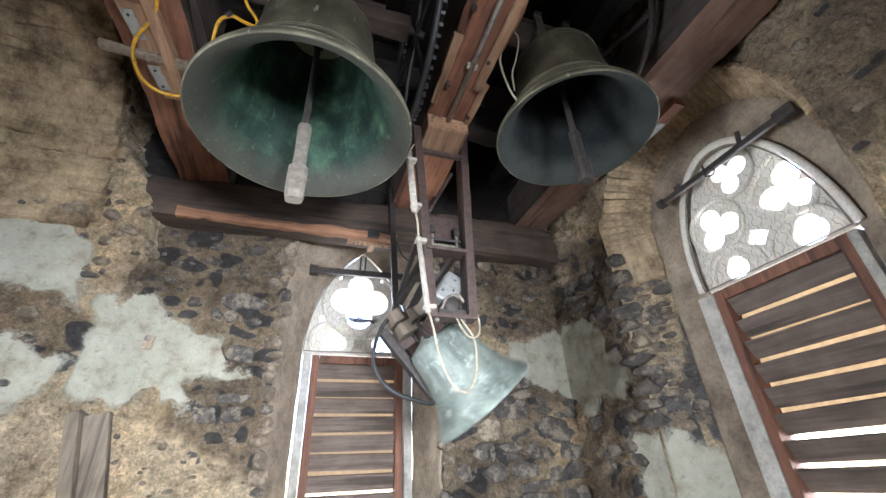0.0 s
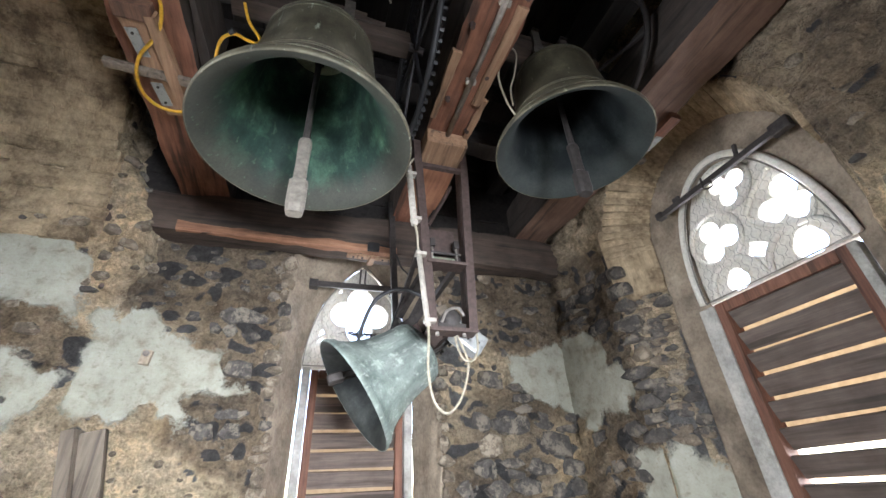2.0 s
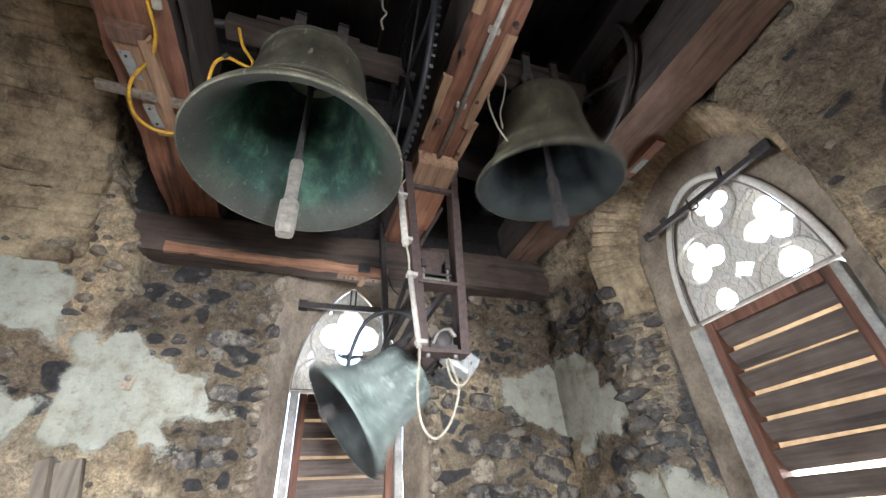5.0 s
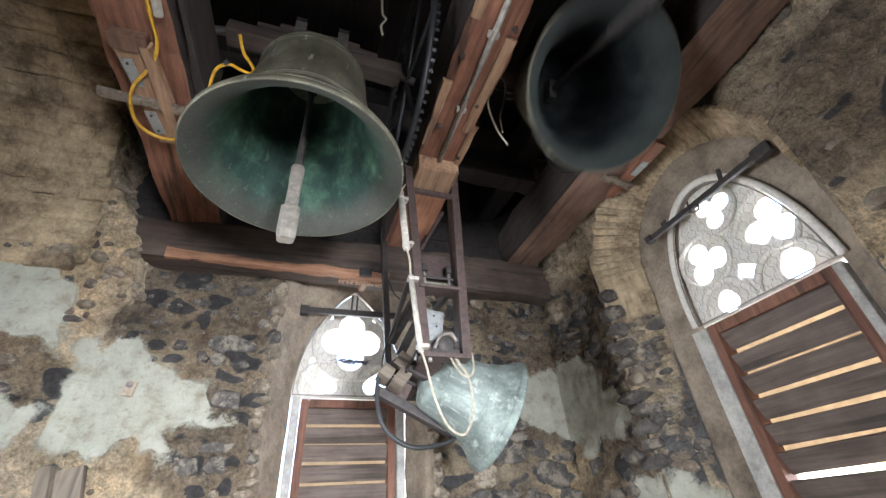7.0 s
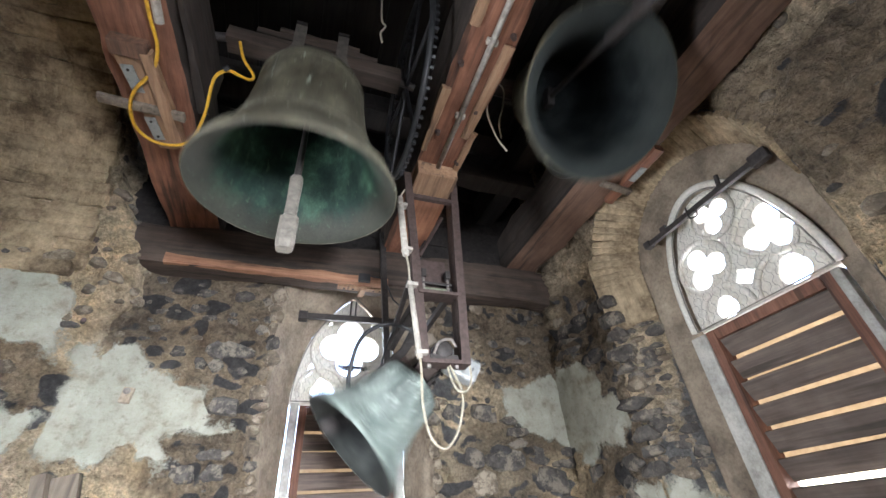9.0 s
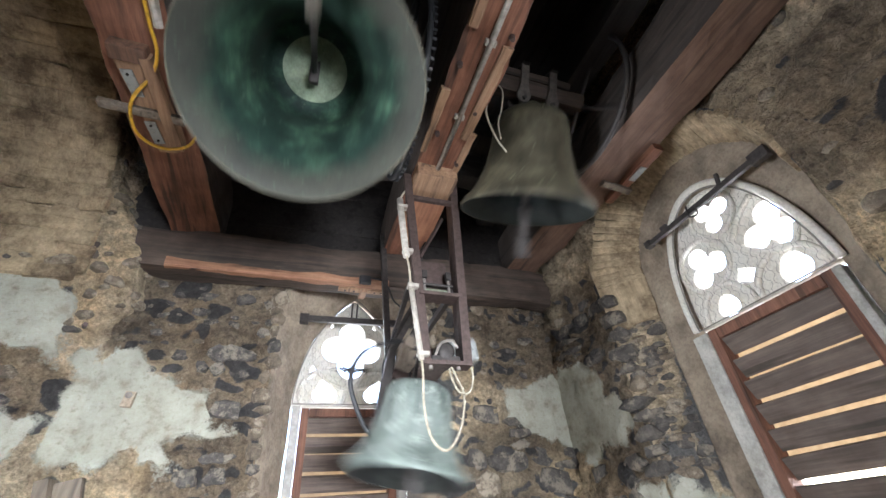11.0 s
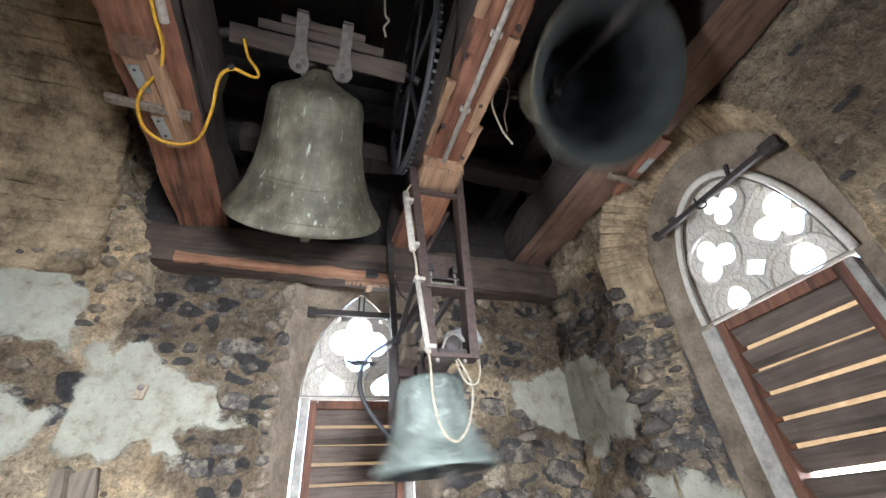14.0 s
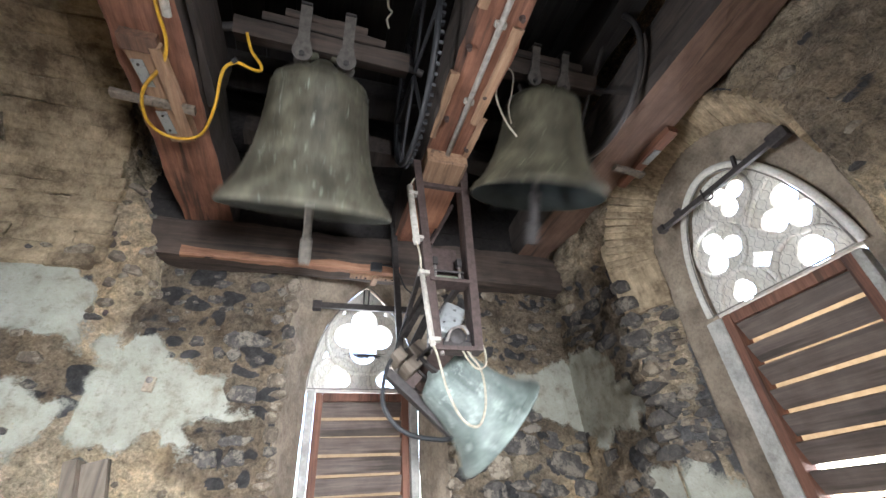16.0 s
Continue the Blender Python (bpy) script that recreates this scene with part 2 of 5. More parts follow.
def stone_material(name, stops, lime):
    """Field stone with a broken face, partly smeared with lime mortar."""
    m, n, l, p = material(name)
    co = n.new("ShaderNodeNewGeometry").outputs["Position"]
    a = tex(n, l, "ShaderNodeTexNoise", 13, co, 7, 0.68)
    g = tex(n, l, "ShaderNodeTexNoise", 75, co, 7, 0.72)
    sm = tex(n, l, "ShaderNodeTexNoise", 11, co, 8, 0.75)
    info = n.new("ShaderNodeObjectInfo")
    col = ramp(n, l, a.outputs["Fac"], stops)
    col = mixed(n, l, 0.7, col, ramp(n, l, info.outputs["Random"], [(0.0, (0.7, 0.67, 0.64)), (0.5, (0.92, 0.89, 0.85)), (1.0, (1.2, 1.13, 1.04))]), "MULTIPLY")
    col = mixed(n, l, 0.5, col, ramp(n, l, g.outputs["Fac"], [(0.32, (0.35, 0.33, 0.31)), (0.58, (1, 1, 1))]), "MULTIPLY")
    col = mixed(n, l, ramp(n, l, sm.outputs["Fac"], [(0.50, (0, 0, 0)), (0.585, (0.85, 0.85, 0.85))]), col, lime)
    l.new(col, p.inputs["Base Color"])
    p.inputs["Roughness"].default_value = 0.88
    bump(n, l, p, maths(n, l, "ADD", a.outputs["Fac"], maths(n, l, "MULTIPLY", g.outputs["Fac"], 0.5)), 0.9, 0.02)
    return m


LAVA = stone_material("lava_stone", [(0.3, (0.046, 0.043, 0.041)), (0.5, (0.108, 0.10, 0.093)), (0.7, (0.205, 0.188, 0.168))], (0.29, 0.25, 0.195))
RUBBLE = stone_material("tuff_stone", [(0.3, (0.11, 0.088, 0.065)), (0.5, (0.21, 0.172, 0.13)), (0.7, (0.33, 0.275, 0.205))], (0.40, 0.34, 0.255))
PALE_BRICK = rough_material("plastered_brick", [(0.3, (0.31, 0.24, 0.16)), (0.45, (0.50, 0.41, 0.285)), (0.7, (0.64, 0.54, 0.39))], 7, 45, 0.93, 1.0, 0.3, 0.022, 0.6, 0.9)
RENDER = rough_material("lime_render", [(0.3, (0.17, 0.14, 0.108)), (0.47, (0.30, 0.25, 0.195)), (0.72, (0.42, 0.36, 0.285))], 3, 45, 0.92, 0.6, 0, 0.012, 0.45, 0.55)
JAMB = rough_material("white_jamb_paint", [(0.3, (0.27, 0.26, 0.235)), (0.48, (0.46, 0.455, 0.425)), (0.7, (0.62, 0.615, 0.585))], 6, 60, 0.9, 0.5, 0, 0.006, 0.35, 0.4)
TRACERY = rough_material("tracery_stone", [(0.3, (0.62, 0.58, 0.50)), (0.5, (0.74, 0.71, 0.64)), (0.7, (0.80, 0.78, 0.72))], 7, 70, 0.9, 0.5)
OAK = wood_material("old_oak", (0.06, 0.028, 0.017), (0.17, 0.08, 0.045), (0.30, 0.155, 0.085), "Y")
OAK_X = wood_material("old_oak_across", (0.026, 0.017, 0.013), (0.064, 0.042, 0.032), (0.12, 0.078, 0.055), "X", dust=0.17)
# darker oak for timber faces that lie in shade
SHADED_OAK = wood_material("shaded_oak", (0.018, 0.014, 0.012), (0.042, 0.031, 0.026), (0.085, 0.06, 0.045), "Y", dust=0.1)
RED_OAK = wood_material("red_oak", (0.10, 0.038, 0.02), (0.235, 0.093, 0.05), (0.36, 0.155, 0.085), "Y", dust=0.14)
BROWN_OAK = wood_material("brown_oak", (0.095, 0.048, 0.032), (0.175, 0.092, 0.06), (0.25, 0.145, 0.095), "Y", dust=0.25)
SOFTWOOD = wood_material("raw_softwood", (0.20, 0.11, 0.06), (0.38, 0.22, 0.12), (0.50, 0.32, 0.19), "Y")
SLAT = wood_material("louvre_wood", (0.06, 0.044, 0.037), (0.118, 0.088, 0.073), (0.18, 0.137, 0.114), "Y", dust=0.2)
SLAT_X = wood_material("louvre_wood_across", (0.07, 0.052, 0.045), (0.15, 0.112, 0.096), (0.225, 0.172, 0.148), "X", dust=0.2)
FRAME_WOOD = wood_material("red_frame_wood", (0.09, 0.035, 0.022), (0.20, 0.085, 0.05), (0.28, 0.13, 0.08), "Z", dust=0.1)
# near-black wood: the loft's darkness is put into the boards' colour
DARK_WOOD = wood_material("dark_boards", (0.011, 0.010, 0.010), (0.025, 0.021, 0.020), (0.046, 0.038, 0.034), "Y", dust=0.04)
GREY_WOOD = wood_material("weathered_plank", (0.10, 0.08, 0.06), (0.20, 0.16, 0.12), (0.30, 0.25, 0.19), "Z")
BRONZE = bronze_material("green_bronze", [(0.3, (0.058, 0.051, 0.034)), (0.5, (0.118, 0.107, 0.074)), (0.7, (0.21, 0.197, 0.142))], 0.3, 0.55)
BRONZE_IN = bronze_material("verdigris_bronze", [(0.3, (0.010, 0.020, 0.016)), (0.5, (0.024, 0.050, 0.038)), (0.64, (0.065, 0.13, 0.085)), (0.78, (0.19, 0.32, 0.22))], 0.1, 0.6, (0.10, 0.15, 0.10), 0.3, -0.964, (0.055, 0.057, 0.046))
# second bell's inside: the lack of light in it is put into the colour
BRONZE_DARK = bronze_material("shaded_bronze", [(0.3, (0.006, 0.008, 0.009)), (0.5, (0.012, 0.015, 0.016)), (0.72, (0.032, 0.038, 0.036))], 0.0, 0.72, (0.03, 0.035, 0.03), 0.15, -0.794, (0.040, 0.046, 0.044))
CROWN = bronze_material("pale_crown", [(0.3, (0.20, 0.27, 0.18)), (0.5, (0.36, 0.45, 0.31)), (0.7, (0.50, 0.58, 0.43))], 0.0, 0.7)
OLIVE_BRONZE = bronze_material("olive_bronze", [(0.3, (0.055, 0.048, 0.030)), (0.5, (0.105, 0.094, 0.062)), (0.7, (0.20, 0.18, 0.115))], 0.3, 0.55, (0.42, 0.42, 0.27))
# small bell's inside: shadow is mixed into this bronze
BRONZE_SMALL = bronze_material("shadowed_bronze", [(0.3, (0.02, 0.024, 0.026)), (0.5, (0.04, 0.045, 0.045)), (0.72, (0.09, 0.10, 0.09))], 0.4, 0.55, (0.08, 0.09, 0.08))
VERDIGRIS = bronze_material("pale_verdigris", [(0.3, (0.13, 0.16, 0.14)), (0.46, (0.22, 0.26, 0.235)), (0.7, (0.33, 0.37, 0.34))], 0.15, 0.6, (0.5, 0.54, 0.49), blotch=0.55)
IRON = plain("black_iron", (0.075, 0.066, 0.062), 0.6, 0.5)
RUSTY = plain("brown_steel", (0.12, 0.085, 0.075), 0.6, 0.5)
STRAP = plain("dusty_strap_iron", (0.16, 0.14, 0.12), 0.65, 0.35)
FORGED = plain("worn_forged_iron", (0.29, 0.26, 0.22), 0.5, 0.3, 0.35)
STEEL = plain("worn_steel", (0.31, 0.28, 0.25), 0.5, 0.45)
GALV = plain("galvanised_plate", (0.36, 0.37, 0.36), 0.5, 0.4, 0.2)
CONDUIT = plain("cream_conduit", (0.46, 0.42, 0.36), 0.6)
CREAM = plain("cream_cable", (0.46, 0.41, 0.31), 0.55)
YELLOW = plain("yellow_cable", (0.72, 0.40, 0.03), 0.45)
RUBBER = plain("black_rubber", (0.03, 0.03, 0.032), 0.55)
WIRE = plain("galvanised_wire", (0.30, 0.28, 0.25), 0.5, 0.4)


# ---- mesh helpers ----
def part(name, bm, mat, parent=None, label="", smooth=False):
    me = bpy.data.meshes.new(name)
    if bm.faces:
        bmesh.ops.recalc_face_normals(bm, faces=bm.faces)
    bm.to_mesh(me)
    bm.free()
    me.materials.append(mat)
    if smooth:
        me.polygons.foreach_set("use_smooth", [True] * len(me.polygons))
    ob = new(name, me)
    ob.parent = parent
    return tagged(ob, label)


def thing(name, place, label, category, group="", kind=""):
    ob = new(name)
    ob.location = place
    ob.empty_display_size = 0.05
    return tagged(ob, label, category, group, kind)


def add_box(bm, c, size, turn=None, bevel=0.0):
    r = bmesh.ops.create_cube(bm, size=1.0)
    m = Matrix.Translation(c) @ (turn or Matrix()) @ Matrix.Diagonal((*size, 1))
    bmesh.ops.transform(bm, matrix=m, verts=r["verts"])
    if bevel:
        es = list({e for v in r["verts"] for e in v.link_edges})
        bmesh.ops.bevel(bm, geom=es, offset=bevel, segments=2, profile=0.6, affect="EDGES")


def box(c, size, turn=None, bevel=0.004):
    bm = bmesh.new()
    add_box(bm, c, size, turn, bevel)
    return bm


def rot(axis, deg):
    return Matrix.Rotation(radians(deg), 4, axis)


def smooth_line(pts, n=8):
    """Catmull-Rom through a few points."""
    P = [Vector(p) for p in pts]
    P = [2 * P[0] - P[1]] + P + [2 * P[-1] - P[-2]]
    out = []
    for i in range(1, len(P) - 2):
        for k in range(n):
            t = k / n
            a, b, c, d = P[i - 1:i + 3]
            out.append(0.5 * (2 * b + (c - a) * t + (2 * a - 5 * b + 4 * c - d) * t * t + (3 * b - a - 3 * c + d) * t ** 3))
    return out + [P[-2]]


def add_tube(bm, line, r, sides=8, closed=False):
    rings, side = [], None
    n = len(line)
    for i, p in enumerate(line):
        p = Vector(p)
        a = Vector(line[(i - 1) % n] if closed else line[max(i - 1, 0)])
        b = Vector(line[(i + 1) % n] if closed else line[min(i + 1, n - 1)])
        d = (b - a).normalized()
        if side is None:
            side = d.orthogonal().normalized()
        side = (side - d * side.dot(d)).normalized()
        up = d.cross(side)
        rr = r[i] if isinstance(r, (list, tuple)) else r
        rings.append([bm.verts.new(p + rr * (math.cos(2 * math.pi * k / sides) * side + math.sin(2 * math.pi * k / sides) * up)) for k in range(sides)])
    for i in range(n if closed else n - 1):
        A, B = rings[i], rings[(i + 1) % n]
        for k in range(sides):
            bm.faces.new((A[k], A[(k + 1) % sides], B[(k + 1) % sides], B[k]))
    if not closed:
        bm.faces.new(rings[0][::-1])
        bm.faces.new(rings[-1])


def tube(line, r, sides=8, closed=False):
    bm = bmesh.new()
    add_tube(bm, line, r, sides, closed)
    return bm


def lathe(profile, n=64):
    """A turned shape round z from (radius, height) pairs."""
    bm = bmesh.new()
    rings = []
    for r, z in profile:
        if r < 1e-4:
            rings.append([bm.verts.new((0, 0, z))])
        else:
            rings.append([bm.verts.new((r * math.cos(2 * math.pi * k / n), r * math.sin(2 * math.pi * k / n), z)) for k in range(n)])
    for A, B in zip(rings, rings[1:]):
        for k in range(n):
            q = [A[k % len(A)], A[(k + 1) % len(A)], B[(k + 1) % len(B)], B[k % len(B)]]
            q = [v for i, v in enumerate(q) if v not in q[:i]]
            if len(q) > 2:
                bm.faces.new(q)
    return bm


def hewn(p0, p1, w, h, seed=0, rough=0.008, chip=0.03, seg=60):
    """A hewn timber from p0 to p1 (middle of its ends), with uneven faces and chipped arrises."""
    p0, p1 = Vector(p0), Vector(p1)
    d = (p1 - p0).normalized()
    side = d.cross(Vector((0, 0, 1))).normalized()
    up = side.cross(d)
    ring = []
    k = 6
    for a, b in (((-1, -1), (1, -1)), ((1, -1), (1, 1)), ((1, 1), (-1, 1)), ((-1, 1), (-1, -1))):
        for i in range(k):
            t = i / k
            ring.append((a[0] + (b[0] - a[0]) * t, a[1] + (b[1] - a[1]) * t))
    bm = bmesh.new()
    rows = []
    for s in range(seg + 1):
        c = p0.lerp(p1, s / seg)
        row = []
        for u, v in ring:
            q = c + side * u * w / 2 + up * v * h / 2
            nz = noise.noise(q * 3.1 + Vector((seed, 0, 0))) * rough * 1.6 + noise.noise(q * 11 + Vector((seed, 3, 0))) * rough
            edge = max(0.0, abs(u) + abs(v) - 1.6) / 0.4
            ch = chip * edge * max(0.0, noise.noise(q * 2.3 + Vector((seed, 9, 4))) + 0.25)
            row.append(bm.verts.new(c + side * u * (w / 2 + nz - ch) + up * v * (h / 2 + nz - ch)))
        rows.append(row)
    m = len(ring)
    for A, B in zip(rows, rows[1:]):
        for i in range(m):
            bm.faces.new((A[i], A[(i + 1) % m], B[(i + 1) % m], B[i]))
    bm.faces.new(rows[0])
    bm.faces.new(rows[-1][::-1])
    return bm


def inside_poly(x, y, poly):
    hit = False
    for (x0, y0), (x1, y1) in zip(poly, poly[1:] + poly[:1]):
        if (y0 > y) != (y1 > y) and x < x0 + (y - y0) / (y1 - y0) * (x1 - x0):
            hit = not hit
    return hit


def poly_distance(x, y, poly):
    best = 9.0
    for (x0, y0), (x1, y1) in zip(poly, poly[1:] + poly[:1]):
        dx, dy = x1 - x0, y1 - y0
        t = max(0, min(1, ((x - x0) * dx + (y - y0) * dy) / (dx * dx + dy * dy + 1e-9)))
        best = min(best, math.hypot(x - x0 - t * dx, y - y0 - t * dy))
    return best if inside_poly(x, y, poly) else -best


# ---- openings ----
class Opening:
    """An arched opening: middle, half width, sill, spring and rise of the arch."""

    def __init__(self, c, hw, z0, zs, rise):
        self.c, self.hw, self.z0, self.zs, self.rise = c, hw, z0, zs, max(rise, hw)
        self.r = (self.rise ** 2 + hw ** 2) / (2 * hw)

    def half(self, z):
        if z <= self.zs:
            return self.hw
        h = z - self.zs
        return math.sqrt(max(self.r ** 2 - h * h, 0)) - (self.r - self.hw) if h < self.rise else -1.0

    def inside(self, u, z):
        return z > self.z0 and abs(u - self.c) < self.half(z)

    def outline(self, n_side=14, n_arch=18):
        left = [(self.c - self.hw, self.z0 + (self.zs - self.z0) * i / n_side) for i in range(n_side)]
        a1 = math.asin(min(1, self.rise / self.r))
        arch = []
        for i in range(n_arch + 1):
            a = a1 * i / n_arch
            arch.append((self.c - (self.r * math.cos(a) - (self.r - self.hw)), self.zs + self.r * math.sin(a)))
        left += arch
        return left + [(2 * self.c - u, z) for u, z in left[-2::-1]]


class RoundArch(Opening):
    """An opening with a rounded, slightly leaning head."""
    lean = 0.06

    def half(self, z):
        h = max(0.0, z - self.zs) / self.rise
        return self.hw * math.sqrt(1 - h * h) if h < 1 else -1.0

    def middle(self, z):
        return self.c + self.lean * max(0.0, z - self.zs)

    def inside(self, u, z):
        return z > self.z0 and abs(u - self.middle(z)) < self.half(z)

    def outline(self, n_side=14, n_arch=18):
        left = [(self.c - self.hw, self.z0 + (self.zs - self.z0) * i / n_side) for i in range(n_side)]
        arch = [math.pi * i / (2 * n_arch) for i in range(2 * n_arch + 1)]
        head = [(self.middle(self.zs + self.rise * math.sin(a)) - self.hw * math.cos(a), self.zs + self.rise * math.sin(a)) for a in arch]
        return left + head + [(2 * self.c - u, z) for u, z in left[::-1]]


NORTH_IN, NORTH_WIN = Opening(0.40, 0.575, 0.5, 3.15, 0.6), Opening(0.42, 0.435, 0.6, 2.52, 0.92)
EAST_IN, EAST_WIN = Opening(1.46, 0.73, 0.5, 3.02, 0.84), RoundArch(1.306, 0.404, 0.6, 2.53, 0.80)
EAST_BACK = Opening(1.37, 0.575, 0.55, 3.03, 0.61)
SOUTH_IN = Opening(0.7, 0.65, 0.55, 1.45, 0.66)
WEST_IN = Opening(1.68, 1.12, 0.5, 3.25, 1.13)
NOWHERE = Opening(90, 0.1, 0, 1, 0.1)
Y_N, X_E, X_W, Y_S, TOP = 3.0, 2.1, -1.4, -1.6, 5.2
THICK = 0.62


def place_north(u, z, d):
    return Vector((u, Y_N - d, z))


def place_east(u, z, d):
    return Vector((X_E - d, u, z))


def place_west(u, z, d):
    return Vector((X_W + d, u, z))


def place_cheek(u, z, d):
    """The cheek bends round into the north wall."""
    t = max(0.0, min(1.0, (u + 1.55) / 0.48))
    return Vector((u, 2.80 + 0.22 * t * t * (3 - 2 * t) - d, z))


def place_south(u, z, d):
    return Vector((u, Y_S + d, z))


def relief(p):
    """Lie of a rubble wall: broad swells, stones with sunk joints, grit. Returns depth and how stony it is."""
    q = Vector((p.x, p.y, p.z * 1.5)) * 4.3
    q += 0.55 * Vector((noise.noise(p * 9), noise.noise(p * 9 + Vector((7, 0, 0))), noise.noise(p * 9 + Vector((0, 7, 0))))) * 0.5
    q += 0.5 * Vector((noise.noise(p * 4), noise.noise(p * 4 + Vector((7, 0, 0))), noise.noise(p * 4 + Vector((0, 7, 0)))))
    dist, pts = noise.voronoi(q)
    cell = noise.cell(pts[0] * 3.7)
    edge = min(1.0, (dist[1] - dist[0]) * 2.2)
    body = noise.noise(p * 1.4) * 0.035 + noise.noise(p * 5.5) * 0.02 + noise.noise(p * 14) * 0.014 + noise.noise(p * 31) * 0.008
    return body, edge, cell


def masonry_wall(name, place, u0, u1, opening, washes, darks, step, label, amount=1.2, stony=0.05, pits=0.0):
    nu, nz = round((u1 - u0) / step), round(TOP / step)
    verts, masks, index = [], [], {}
    faces = []

    def vert(i, k):
        if (i, k) in index:
            return index[i, k]
        u, z = u0 + (u1 - u0) * i / nu, TOP * k / nz
        if opening.inside(u, z):
            # snap to the rim of the opening
            h = opening.half(z)
            side = -1 if u < opening.c else 1
            du, dz = opening.c + side * h, None
            if z > opening.zs:
                top = opening.zs + math.sqrt(max(opening.r ** 2 - (abs(u - opening.c) + opening.r - opening.hw) ** 2, 0))
                if top - z < abs(du - u):
                    dz = top
            if abs(z - opening.z0) < abs(du - u) and z - opening.z0 < step * 2:
                dz = opening.z0
            u, z = (u, dz) if dz is not None else (du, z)
        p = place(u, z, 0)
        body, edge, cell = relief(p)
        wob = Vector((u * 5.5, z * 5.5, 2.0))
        uw = u + 0.09 * noise.noise(wob) + 0.035 * noise.noise(wob * 3.1)
        zw = z + 0.09 * noise.noise(wob + Vector((9, 0, 0))) + 0.035 * noise.noise(wob * 3.1 + Vector((9, 0, 0)))
        wash = max([-9.0] + [poly_distance(uw, zw, w) for w in washes])
        dark = max([-9.0] + [poly_distance(uw, zw, w) for w in darks])
        red = max(0.0, min(1.0, 0.5 + (wash + 0.025) * 7))
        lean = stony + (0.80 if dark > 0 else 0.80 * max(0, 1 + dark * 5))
        lot = 0.5 + 0.5 * math.sin(cell * 91.7 + cell * cell * 37.0)
        soot = noise.noise(p * 1.1 + Vector((3, 1, 8))) * 0.5 + noise.noise(p * 3.3) * 0.35
        green = min(1.0, edge * 1.1 + 0.5 * noise.noise(p * 12)) * (1.0 if lot < lean * 0.8 + 0.2 * soot else 0.12)
        lift = body + (0.032 * edge * (0.3 + 0.7 * lot)) * (1 - 0.85 * red)
        lift -= pits * max(0.0, noise.noise(p * 3.4 + Vector((4, 2, 7))) - 0.12) * (1 - red) * min(1.0, max(0.0, z - 2.2))
        near = opening.inside(u + 0.03, z) or opening.inside(u - 0.03, z) or opening.inside(u, z - 0.03)
        lift *= amount * (1.0 - 0.7 * red) * (0.6 if near else 1.0)
        index[i, k] = len(verts)
        verts.append(place(u, z, lift))
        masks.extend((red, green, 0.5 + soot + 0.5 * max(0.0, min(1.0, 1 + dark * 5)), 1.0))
        return index[i, k]

    for i in range(nu):
        for k in range(nz):
            u, z = u0 + (u1 - u0) * (i + 0.5) / nu, TOP * (k + 0.5) / nz
            if not opening.inside(u, z):
                faces.append((vert(i, k), vert(i + 1, k), vert(i + 1, k + 1), vert(i, k + 1)))
    # outer skin round the opening
    base = len(verts)
    if not u0 < opening.c < u1:
        opening = Opening((u0 + u1) / 2, 0.01, 1.0, 1.01, 0.01)
    h, top = opening.hw, opening.zs + opening.rise
    for u, z in ((u0, 0), (opening.c - h, 0), (opening.c + h, 0), (u1, 0), (u0, TOP), (opening.c - h, TOP), (opening.c + h, TOP), (u1, TOP),
                 (opening.c - h, opening.z0), (opening.c + h, opening.z0), (opening.c - h, top), (opening.c + h, top)):
        verts.append(place(u, z, -THICK))
        masks.extend((0, 0, 0.5, 1))
    for q in ((0, 1, 5, 4), (2, 3, 7, 6), (1, 2, 9, 8), (10, 11, 6, 5)):
        faces.append(tuple(base + i for i in q))
    me = bpy.data.meshes.new(name)
    me.from_pydata(verts, [], faces)
    at = me.color_attributes.new("mask", "FLOAT_COLOR", "POINT")
    at.data.foreach_set("color", masks)
    me.polygons.foreach_set("use_smooth", [True] * len(me.polygons))
    me.materials.append(MASONRY)
    return tagged(new(name, me), label, "wall", kind="structure")


